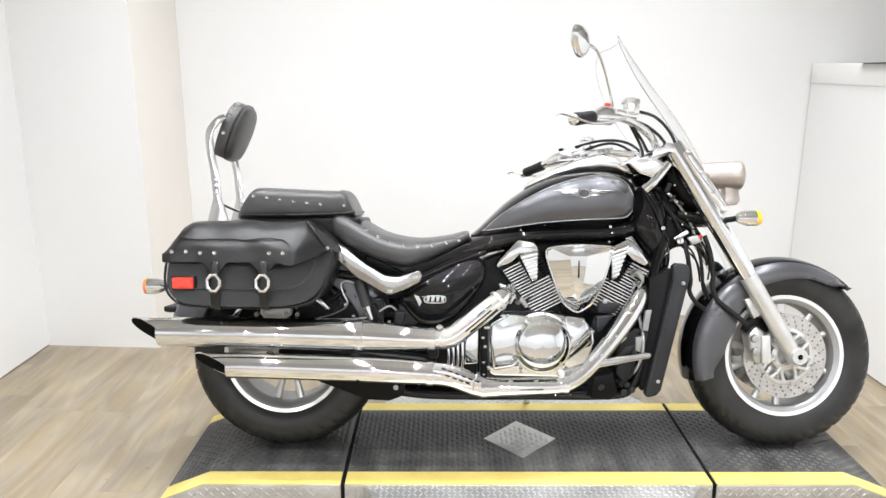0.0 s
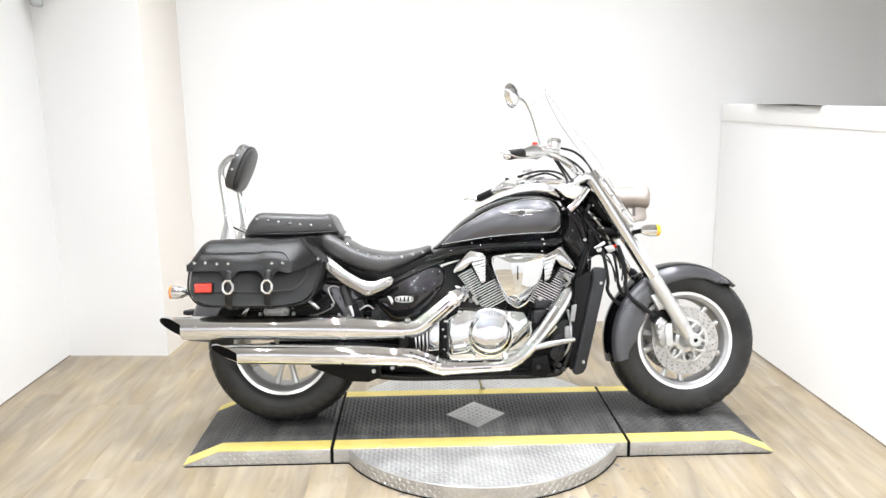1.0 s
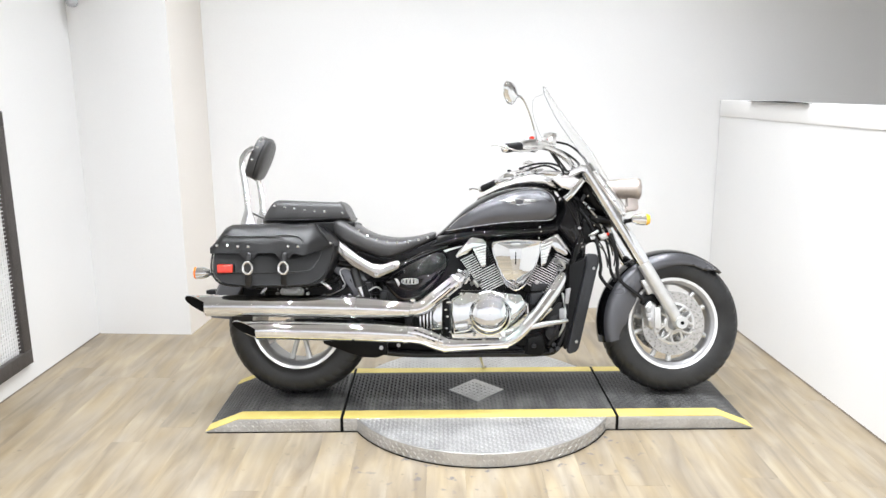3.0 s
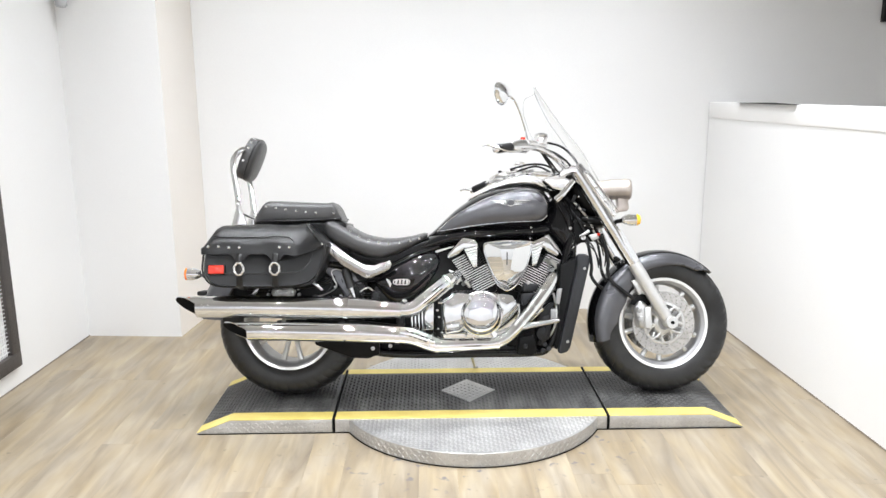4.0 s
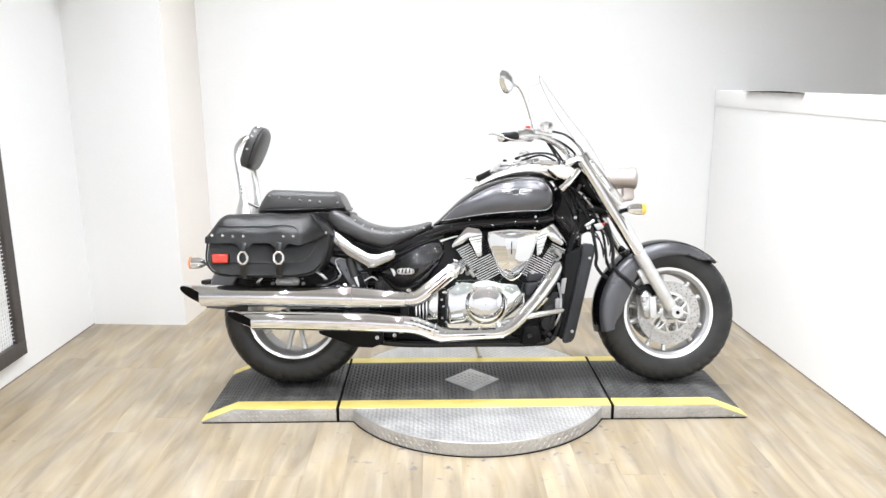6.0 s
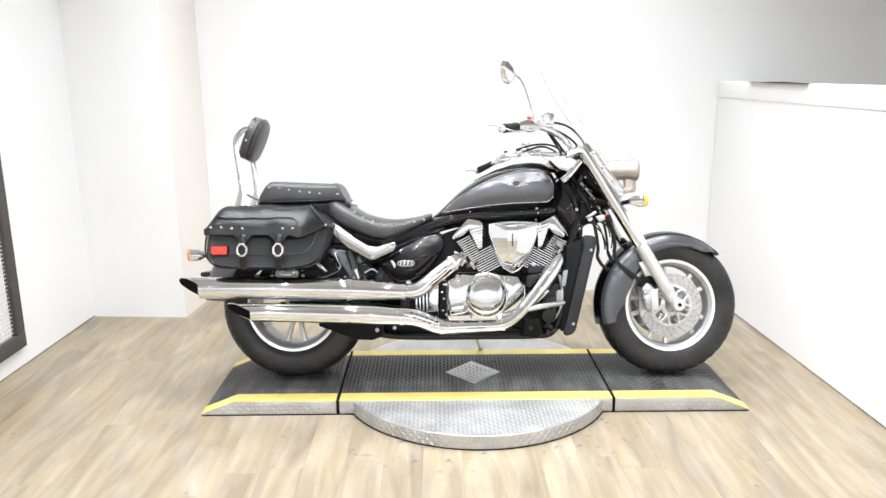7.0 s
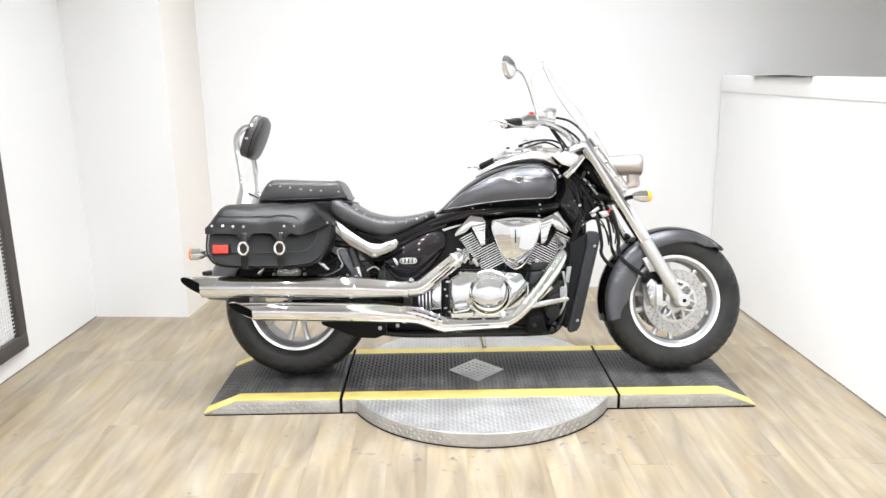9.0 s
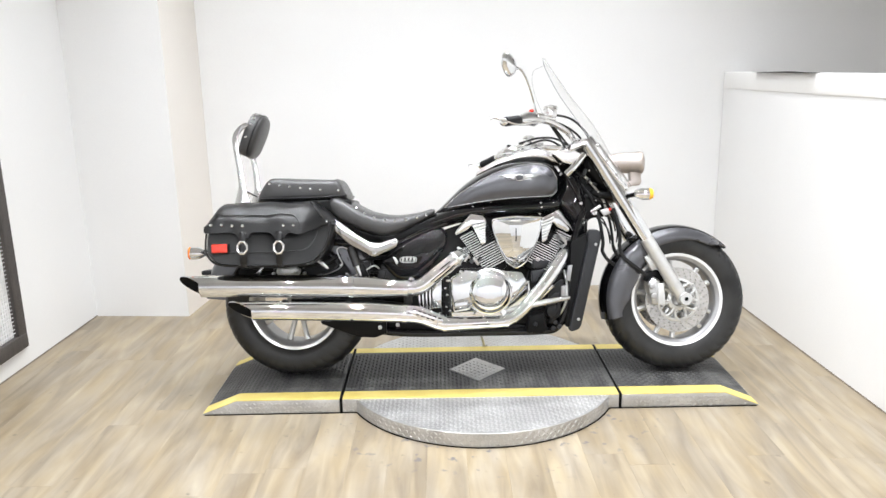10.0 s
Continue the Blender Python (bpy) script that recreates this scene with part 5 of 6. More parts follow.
for sy in (-1, 1):
    part("down_tube", tube([(0.435, 0.085 * sy, 0.735), (0.402, 0.112 * sy, 0.640), (0.374, 0.122 * sy, 0.500), (0.350, 0.124 * sy, 0.300), (0.315, 0.122 * sy, 0.222), (0.250, 0.120 * sy, 0.200), (0.0, 0.118 * sy, 0.196), (-0.35, 0.118 * sy, 0.196), (-0.52, 0.120 * sy, 0.215)], 0.0185, 12, 5), BLACK_PAINT, bike, "black gloss frame tube")
    part("seat_rail", tube([(-0.18, 0.10 * sy, 0.690), (-0.30, 0.118 * sy, 0.645), (-0.42, 0.125 * sy, 0.595), (-0.60, 0.145 * sy, 0.60), (-0.95, 0.140 * sy, 0.66)], 0.017, 12, 5), BLACK_PAINT, bike)
    part("swing_arm", tube([(-0.36, 0.135 * sy, 0.300), (-0.55, 0.150 * sy, 0.325), (-0.80, 0.165 * sy, 0.335), (RX, 0.165 * sy, RZ)], [0.032, 0.030, 0.027, 0.03], 14, 4), FRAME_BLACK, bike, "black swing arm")
part("belly_pan", prism([tuple(p) for p in [(-0.735, 0.285), (-0.66, 0.235), (-0.575, 0.190), (-0.30, 0.180), (0.30, 0.182), (0.322, 0.205), (0.10, 0.235), (-0.25, 0.245), (-0.42, 0.285), (-0.60, 0.305)]], "y", -0.105, 0.105, 0.008), FRAME_BLACK, bike, "black lower frame cover")
part("exhaust_bracket", prism([(-0.742, 0.262), (-0.735, 0.249), (-0.574, 0.190), (-0.500, 0.186), (-0.450, 0.205), (-0.450, 0.275), (-0.600, 0.290)], "y", -0.180, -0.152, 0.004), FRAME_BLACK, bike, "black exhaust and stand bracket")
for x in (-0.478, -0.405):
    part("bolt", lathe([(0.001, -0.006), (0.008, -0.005), (0.009, 0.0)], "y", 14, (x, -0.106 - 0.074 * (x < -0.46), 0.232)), STEEL, bike)
part("inner_frame", prism([tuple(p) for p in [(-0.66, 0.40), (-0.66, 0.585), (-0.56, 0.600), (-0.40, 0.560), (-0.18, 0.66), (0.0, 0.72), (0.30, 0.735), (0.36, 0.68), (0.36, 0.50), (0.30, 0.40), (-0.10, 0.25), (-0.40, 0.27), (-0.5, 0.36)]], "y", -0.055, 0.055, 0.01), FRAME_BLACK, bike, "black inner frame and airbox")
for k, (x0, z0, x1, z1) in enumerate([(-0.66, 0.505, -0.42, 0.545), (-0.60, 0.470, -0.44, 0.470), (-0.635, 0.575, -0.600, 0.480), (-0.52, 0.545, -0.50, 0.465)]):
    part("bracket_tube", tube([(x0, -0.135, z0), ((x0 + x1) / 2, -0.142, (z0 + z1) / 2 + 0.006), (x1, -0.135, z1)], 0.0085, 8, 3), FRAME_BLACK, bike)
peg = part("passenger_peg", tube([(-0.600, -0.178, 0.592), (-0.594, -0.180, 0.572), (-0.574, -0.185, 0.505)], [0.017, 0.0205, 0.0185], 16, 3), RUBBER, bike, "black rubber passenger footpeg, folded up")
part("peg_end", tube([(-0.574, -0.185, 0.505), (-0.560, -0.187, 0.462)], [0.013, 0.010], 12, 1), CHROME, peg)
part("peg_bracket", prism([(-0.585, 0.505), (-0.545, 0.515), (-0.520, 0.450), (-0.555, 0.435)], "y", -0.178, -0.158, 0.004), FRAME_BLACK, peg)
rear_cal = part("rear_caliper", prism([(-0.930, 0.480), (-0.926, 0.500), (-0.905, 0.509), (-0.888, 0.509), (-0.874, 0.499), (-0.860, 0.509), (-0.840, 0.509), (-0.824, 0.496), (-0.826, 0.474), (-0.850, 0.464), (-0.912, 0.464)], "y", -0.200, -0.160, 0.007), SILVER, bike, "silver cast rear brake caliper")
part("caliper_bridge", prism([(-0.905, 0.500), (-0.893, 0.490), (-0.858, 0.490), (-0.846, 0.500), (-0.850, 0.474), (-0.900, 0.474)], "y", -0.207, -0.198, 0.004), SILVER, rear_cal)
for x, z in ((-0.914, 0.490), (-0.836, 0.488)):
    part("caliper_bolt", lathe([(0.001, -0.006), (0.0055, -0.005), (0.007, 0.0), (0.007, 0.006)], "y", 14, (x, -0.200, z)), STEEL, rear_cal)
part("bleed_nipple", tube([(-0.872, -0.190, 0.500), (-0.870, -0.190, 0.516)], [0.005, 0.0035], 8, 1), STEEL, rear_cal)
for x, z, r in ((-0.945, 0.476, 0.008), (-0.940, 0.498, 0.006), (-0.808, 0.476, 0.008), (-0.812, 0.500, 0.005)):
    part("slide_pin", lathe([(0.001, -r), (r * 0.8, -r * 0.8), (r, 0.0), (r, 0.012)], "y", 12, (x, -0.178, z)), STEEL, rear_cal)
part("rear_bracket", prism([(-1.027, 0.466), (-1.006, 0.466), (-0.981, 0.508), (-0.999, 0.508)], "y", -0.195, -0.182, 0.003), SATIN, bike, "slanted steel bracket")
part("fender_liner", prism([(-1.13, 0.42), (-1.10, 0.56), (-0.62, 0.56), (-0.56, 0.46), (-0.62, 0.38), (-1.0, 0.38)], "y", -0.138, 0.138, 0.01), FRAME_BLACK, bike, "black inner rear mudguard")
part("bag_support", tube([(-1.10, -0.16, 0.512), (-0.95, -0.175, 0.500), (-0.72, -0.175, 0.520), (-0.65, -0.17, 0.560)], 0.009, 10, 4), FRAME_BLACK, bike, "black saddlebag support tube")
part("seat_strut_cover", prism([(-0.78, 0.80), (-0.60, 0.80), (-0.58, 0.66), (-0.66, 0.645), (-0.78, 0.70)], "y", -0.150, 0.150, 0.01), FRAME_BLACK, bike, "black cover under the seats")
part("neck_bolt", lathe([(0.001, -0.007), (0.007, -0.006), (0.009, 0.0)], "y", 14, (0.424, -0.104, 0.768)), CHROME, bike)
part("neck_ring", tube([(0.427 + 0.0125 * math.cos(0.9 + 5.2 * k / 12), -0.108, 0.687 + 0.0125 * math.sin(0.9 + 5.2 * k / 12)) for k in range(13)], 0.0032, 8, 1), CHROME, bike, "small chrome open ring")
part("wire_loop", tube([(-0.612, -0.175, 0.580), (-0.640, -0.186, 0.590), (-0.660, -0.190, 0.578), (-0.650, -0.190, 0.545), (-0.638, -0.190, 0.520), (-0.648, -0.188, 0.500), (-0.690, -0.185, 0.478), (-0.740, -0.178, 0.466)], 0.0026, 6, 4), STEEL, bike, "thin bent steel line")
part("peg_plate", prism([(-0.590, 0.524), (-0.568, 0.540), (-0.545, 0.520), (-0.520, 0.525), (-0.522, 0.442), (-0.545, 0.440), (-0.565, 0.490)], "y", -0.162, -0.150, 0.003), PLASTIC, bike, "dark grey peg bracket plate")
part("frame_plate", prism([(-0.470, 0.508), (-0.440, 0.495), (-0.405, 0.448), (-0.418, 0.440), (-0.472, 0.440)], "y", -0.150, -0.138, 0.003), PLASTIC, bike)
part("bag_strut", prism([(-0.756, 0.533), (-0.740, 0.540), (-0.715, 0.520), (-0.694, 0.498), (-0.708, 0.492), (-0.730, 0.512)], "y", -0.195, -0.183, 0.003), SATIN, bike, "curved steel bag strut")
for x, z in ((-0.62, 0.470), (-0.50, 0.452), (-0.645, 0.510)):
    part("bolt", lathe([(0.001, -0.007), (0.006, -0.006), (0.0075, 0.0)], "y", 12, (x, -0.176, z)), CHROME, bike)
part("link_hose", tube([(-0.700, -0.160, 0.560), (-0.660, -0.172, 0.520), (-0.690, -0.172, 0.480), (-0.740, -0.165, 0.470)], 0.005, 8, 5), PLASTIC, bike)
part("brake_line", tube([(-0.470, -0.150, 0.480), (-0.500, -0.168, 0.505), (-0.548, -0.172, 0.480), (-0.60, -0.168, 0.462), (-0.72, -0.160, 0.458)], 0.0034, 8, 5), STEEL, bike, "thin steel brake line")

# exhaust
def silencer(name, tip_top, tip_bot, y, wide, ends, label):
    """A slash-cut silencer; ends: (x, z, radius) from its cut end forward."""
    body = bmesh.new()
    rings = []
    x0, z0, r0 = ends[0]
    for k, (x, z, r) in enumerate(spline(ends, 4)):
        ring = []
        for j in range(32):
            a = 2 * math.pi * j / 32
            zz = r * math.sin(a)
            cut = 0.0
            if k == 0:
                cut = (tip_bot + tip_top) / 2 + (tip_top - tip_bot) / 2 * math.sin(a) - (wide if math.cos(a) < 0 else wide + 0.024) * math.cos(a) - x
            ring.append((x + cut, y + r * math.cos(a), z + zz))
        rings.append(ring)
    skin(rings, False, body)
    lip = [(p[0], y + (p[1] - y) * 0.90, z0 + (p[2] - z0) * 0.90) for p in rings[0]]
    deep = [(x0 + 0.20, y + (p[1] - y) * 0.86, z0 + (p[2] - z0) * 0.86) for p in rings[0]]
    skin([rings[0], lip], False, body)
    ob = part(name, body, CHROME, bike, label, 50)
    part("bore", skin([lip, deep], False), GAP, ob, "black inside of the tailpipe")
    part("baffle", lathe([(0.001, 0), (r0 * 0.86, 0)], "x", 24, (x0 + 0.19, y, z0)), GAP, ob)
    return ob


upper = silencer("upper_silencer", -1.306, -1.196, -0.275, 0.044, [(-1.27, 0.4335, 0.0465), (-1.10, 0.4325, 0.0475), (-0.80, 0.4275, 0.050), (-0.59, 0.4225, 0.0505), (-0.45, 0.416, 0.043), (-0.345, 0.411, 0.0335)], "chrome slash-cut upper silencer")
lower = silencer("lower_silencer", -1.090, -0.982, -0.300, 0.042, [(-1.035, 0.3295, 0.0405), (-0.90, 0.328, 0.041), (-0.65, 0.3215, 0.0415), (-0.53, 0.3175, 0.042), (-0.44, 0.313, 0.041), (-0.355, 0.308, 0.037)], "chrome slash-cut lower silencer")
for ob, x, y, z, r in ((upper, -0.585, -0.275, 0.4225, 0.0512), (upper, -0.355, -0.275, 0.4115, 0.0355), (lower, -0.36, -0.300, 0.308, 0.0385)):
    part("clamp_band", lathe([(r - 0.002, -0.012), (r + 0.0025, -0.010), (r + 0.0025, 0.010), (r - 0.002, 0.012)], "x", 32, (x, y, z)), CHROME, ob)
for ob, x, y, z in ((upper, -1.0, -0.275, 0.4815), (upper, -0.72, -0.275, 0.4765), (lower, -0.87, -0.30, 0.371), (lower, -0.60, -0.30, 0.364)):
    part("hanger_bolt", ball(x, y, z, 0.008, None, 1.6, 1, 0.6), PLASTIC, ob)
h1 = part("rear_header", tube([(-0.350, -0.275, 0.413), (-0.310, -0.275, 0.415), (-0.278, -0.272, 0.428), (-0.245, -0.268, 0.454), (-0.200, -0.260, 0.490), (-0.148, -0.246, 0.530), (-0.126, -0.235, 0.546), (-0.112, -0.205, 0.552), (-0.098, -0.15, 0.560)], [0.0325, 0.034, 0.0345, 0.034, 0.0335, 0.0325, 0.0300, 0.0245, 0.022], 28, 5), CHROME, bike, "chrome rear exhaust header shield")
along = Vector((0.105, 0.020, 0.084)).normalized()
across = Vector((0.62, 0, -0.78))
for off, s0, s1, w in ((0.008, 0.000, 0.105, 0.0024), (0.020, 0.010, 0.122, 0.0030), (-0.006, 0.060, 0.118, 0.0018)):
    base = Vector((-0.252, -0.2685 - math.sqrt(0.0343 ** 2 - off * off), 0.449)) + across * off
    part("shield_slot", tube([base + along * s0, base + along * (s0 + s1) / 2, base + along * s1], w, 8, 2), GAP, h1)
part("shield_end", tube([(-0.146, -0.247, 0.531), (-0.139, -0.244, 0.536)], [0.0345, 0.0345], 28, 1), STEEL, h1)
part("port_flange", prism([(-0.135, 0.585), (-0.106, 0.575), (-0.082, 0.540), (-0.098, 0.515), (-0.120, 0.535)], "y", -0.205, -0.170, 0.006), SILVER, h1, "cast exhaust port flange")
part("header_clamp", lathe([(0.0305, -0.010), (0.036, -0.008), (0.036, 0.008), (0.0305, 0.010)], "x", 28, (-0.318, -0.275, 0.4140)), CHROME, h1)
part("clamp_screw", ball(-0.330, -0.290, 0.455, 0.010, None, 1.2, 1, 0.8), CHROME, h1)
h2 = part("front_header", tube([(-0.360, -0.300, 0.308), (-0.290, -0.298, 0.298), (-0.200, -0.292, 0.264), (-0.120, -0.288, 0.262), (-0.02, -0.286, 0.265), (0.060, -0.280, 0.268), (0.115, -0.270, 0.290), (0.170, -0.255, 0.338), (0.235, -0.235, 0.412), (0.295, -0.210, 0.492), (0.330, -0.180, 0.545), (0.335, -0.13, 0.572)],
                              [0.037, 0.036, 0.0335, 0.029, 0.027, 0.0265, 0.026, 0.0265, 0.0285, 0.030, 0.028, 0.024], 24, 5), CHROME, bike, "chrome front exhaust header shield")
shield = part("heat_shield", tube([(-0.350, -0.318, 0.320), (-0.300, -0.320, 0.312), (-0.250, -0.318, 0.293), (-0.200, -0.312, 0.276)], [0.026, 0.029, 0.028, 0.024], 20, 4, True, None, 0.6), CHROME, h2, "slotted chrome heat shield")
for k in range(6):
    x, z = -0.322 + 0.021 * k, 0.331 - 0.0078 * k
    part("slot", tube([(x, -0.3345, z), (x + 0.013, -0.3345, z - 0.0048)], 0.0027, 6, 1), GAP, shield)
    if k < 4:
        part("slot", tube([(x + 0.012, -0.3375, z - 0.021), (x + 0.026, -0.3375, z - 0.0262)], 0.0022, 6, 1), GAP, shield)
for x, z in ((-0.300, 0.312), (-0.222, 0.283)):
    part("seam", tube([(x + 0.004 + 0.006 * c, -0.313 - 0.0215 * math.cos(c), z + 0.030 * math.sin(c)) for c in (-1.3, -0.9, -0.45, 0.0, 0.45, 0.9, 1.3)], 0.0016, 6, 1), STEEL, shield)
for x, y, z, r in ((-0.190, -0.2900, 0.263, 0.0345), (0.075, -0.279, 0.2705, 0.0282)):
    part("clamp_band", lathe([(r - 0.002, -0.009), (r + 0.002, -0.008), (r + 0.002, 0.008), (r - 0.002, 0.009)], "x", 28, (x, y, z)), CHROME, h2)
    part("clamp_screw", ball(x, y - r, z + 0.004, 0.0055), CHROME, h2)
for x, y, z in ((0.190, -0.2790, 0.366), (0.240, -0.2640, 0.426), (0.290, -0.2400, 0.496)):
    part("shield_bolt", ball(x, y, z, 0.0052), CHROME, h2)
for x, y, z in ((-0.240, -0.2990, 0.472), (-0.168, -0.2800, 0.528)):
    part("shield_bolt", ball(x, y, z, 0.0052), CHROME, h1)
for x0, x1, z in ((-0.165, -0.110, 0.284), (-0.095, -0.030, 0.286), (-0.015, 0.045, 0.288), (-0.075, 0.0, 0.259)):
    part("shield_slot", tube([(x0, -0.3065 - 0.006 * (z < 0.27), z), (x1, -0.3055 - 0.006 * (z < 0.27), z + 0.001)], 0.0024, 6, 1), GAP, h2)
part("shield_rib", tube([(0.150, -0.280, 0.345), (0.215, -0.262, 0.418), (0.275, -0.238, 0.495)], 0.006, 8, 4), STEEL, h2)

# ---- engine ----
case = part("crankcase", prism([tuple(p) for p in [(-0.185, 0.425), (-0.180, 0.285), (-0.150, 0.262), (0.090, 0.258), (0.160, 0.300), (0.195, 0.380), (0.188, 0.432), (0.120, 0.470), (0.020, 0.486), (-0.120, 0.484)]], "y", -0.150, 0.150, 0.014), CHROME, bike, "polished engine crankcase", 50)
part("clutch_cover", lathe([(0.001, -0.0640), (0.030, -0.0632), (0.056, -0.0602), (0.073, -0.0545), (0.084, -0.0450), (0.090, -0.034), (0.097, -0.030), (0.097, -0.008), (0.092, 0.0)], "y", 64, (0.008, -0.150, 0.383)), CHROME, case, "domed chrome clutch cover")
part("cover_ring", lathe([(0.096, -0.022), (0.103, -0.018), (0.105, 0.0)], "y", 64, (0.008, -0.150, 0.383)), STEEL, case)
for k in range(10):
    a = 2 * math.pi * (k + 0.3) / 10
    part("cover_bolt", lathe([(0.001, -0.007), (0.005, -0.006), (0.006, 0.0)], "y", 10, (0.008 + 0.1015 * math.cos(a), -0.168, 0.383 + 0.1015 * math.sin(a))), CHROME, case)
part("gear_cover", prism([(-0.166, 0.450), (-0.104, 0.482), (-0.040, 0.474), (-0.030, 0.400), (-0.050, 0.338), (-0.084, 0.302), (-0.154, 0.290), (-0.162, 0.370)], "y", -0.184, -0.140, 0.012), CHROME, case, "chrome gear case cover")
part("cover_step", prism([(-0.150, 0.312), (-0.090, 0.316), (-0.086, 0.348), (-0.118, 0.352), (-0.148, 0.340)], "y", -0.192, -0.180, 0.005), CHROME, case)
part("cover_web", prism([(-0.120, 0.486), (0.050, 0.488), (0.052, 0.476), (-0.118, 0.472)], "y", -0.160, -0.140, 0.004), FRAME_BLACK, case)
part("nose_cover", prism([(0.085, 0.475), (0.152, 0.468), (0.184, 0.420), (0.150, 0.385), (0.110, 0.340), (0.085, 0.345)], "y", -0.170, -0.140, 0.010), CHROME, case, "chrome angular side casting")
for x, z in ((-0.17, 0.435), (-0.168, 0.30), (-0.118, 0.474), (0.178, 0.424), (0.11, 0.455), (0.09, 0.30), (-0.06, 0.285)):
    part("case_bolt", lathe([(0.001, -0.007), (0.006, -0.006), (0.007, 0.0)], "y", 10, (x, -0.172, z)), CHROME, case)
part("case_rib", box(-0.196, -0.170, -0.176, -0.14, 0.262, 0.452, 0.005), FRAME_BLACK, case, "black rear engine mount")
for z in (0.276, 0.318, 0.372, 0.402, 0.436):
    part("mount_bolt", lathe([(0.001, -0.008), (0.0050, -0.007), (0.0066, 0.0)], "y", 10, (-0.183 + 0.004 * math.sin(z * 90), -0.176, z)), CHROME, case)
part("side_plate", prism([(-0.244, 0.428), (-0.202, 0.440), (-0.204, 0.316), (-0.250, 0.312)], "y", -0.190, -0.14, 0.006), CHROME, case, "polished side plate")
for k in range(4):
    part("gear_fin", box(-0.306 + k * 0.0155, -0.297 + k * 0.0155, -0.192, -0.13, 0.290, 0.392 + 0.010 * k, 0.003), CHROME, case)
part("rear_case", box(-0.345, -0.205, -0.150, 0.10, 0.262, 0.400, 0.010), FRAME_BLACK, case)
part("rear_case_cover", box(-0.372, -0.335, -0.175, -0.11, 0.330, 0.385, 0.008), PLASTIC, case)


def cylinder(foot, tilt, name, label, out):
    """A finned cylinder standing on the crankcase, tilted about y; its upper fins step back beside the plug cover. out: -1 or 1, the open side."""
    barrel = part(name, box(*sorted((-0.035 * out, 0.062 * out)), -0.105, 0.105, 0.0, 0.205, 0.012), FRAME_BLACK, bike, label)
    barrel.matrix_basis = pose(foot[0], 0, foot[1], 0, tilt, 0)
    fins, edges = bmesh.new(), bmesh.new()
    for k in range(18):
        z = 0.034 + k * 0.0106
        wide = 0.063 + 0.030 * k / 17
        runs = [(-0.040, wide)] if z < 0.140 else [(0.021 + 0.10 * (z - 0.140), wide), (-0.048, -0.026)]
        for a, b in runs:
            lo, hi = sorted((a * out, b * out))
            box(lo, hi, -0.128, 0.128, z, z + 0.0040, 0, fins)
            if a > -0.045:
                for y0, y1 in ((-0.1302, -0.1279), (0.1279, 0.1302)):
                    box(lo + 0.0005, hi - 0.0005, y0, y1, z + 0.0002, z + 0.0038, 0, edges)
    tagged(part("fin", fins, FRAME_BLACK, barrel), kind="stuff")
    tagged(part("fin_edge", edges, FIN_METAL, barrel, "machined bright fin edges"), kind="stuff")
    return barrel


cylinder((0.062, 0.470), -27, "rear_cylinder", "black finned rear cylinder with machined edges", -1)
cylinder((0.192, 0.470), 27, "front_cylinder", "black finned front cylinder with machined edges", 1)


def head_cover(pts, wedge, label):
    """A polished head cover with a ribbed plug cover, which tapers down between the fins; wedge: top left, top right, bottom right, bottom left."""
    ob = part("cylinder_head_cover", prism(pts, "y", -0.152, 0.152, 0.007), CHROME, bike, label, 40)
    cx, cz = sum(p[0] for p in wedge) / 4, sum(p[1] for p in wedge) / 4
    part("plug_recess", prism([(cx + (x - cx) * 1.28, cz + (z - cz) * 1.12) for x, z in wedge], "y", -0.140, -0.125, 0.003), FRAME_BLACK, ob, "black recess round the plug cover")
    part("plug_cover", prism(wedge, "y", -0.168, -0.138, 0.004), CHROME, ob, "ribbed chrome plug cover")
    tl, tr, br, bl = wedge
    for k in range(7):
        t, u = 0.06 + 0.13 * k, 0.06 + 0.13 * k + 0.075
        q = [(a[0] + (b[0] - a[0]) * v, a[1] + (b[1] - a[1]) * v) for (a, b), v in (((tl, bl), t), ((tr, br), t), ((tr, br), u), ((tl, bl), u))]
        part("rib", prism(q, "y", -0.178, -0.164, 0.002), SILVER, ob)
    return ob


head_cover([(-0.143, 0.642), (-0.130, 0.663), (-0.070, 0.728), (-0.017, 0.719), (-0.004, 0.704), (0.000, 0.680), (-0.064, 0.678), (-0.092, 0.653), (-0.139, 0.632)],
           [(-0.066, 0.676), (-0.006, 0.692), (-0.007, 0.596), (-0.024, 0.590)], "chrome rear cylinder head cover")
head_cover([(0.247, 0.690), (0.250, 0.710), (0.298, 0.732), (0.320, 0.718), (0.368, 0.653), (0.358, 0.640), (0.310, 0.664), (0.296, 0.682)],
           [(0.238, 0.694), (0.298, 0.716), (0.259, 0.602), (0.242, 0.596)], "chrome front cylinder head cover")


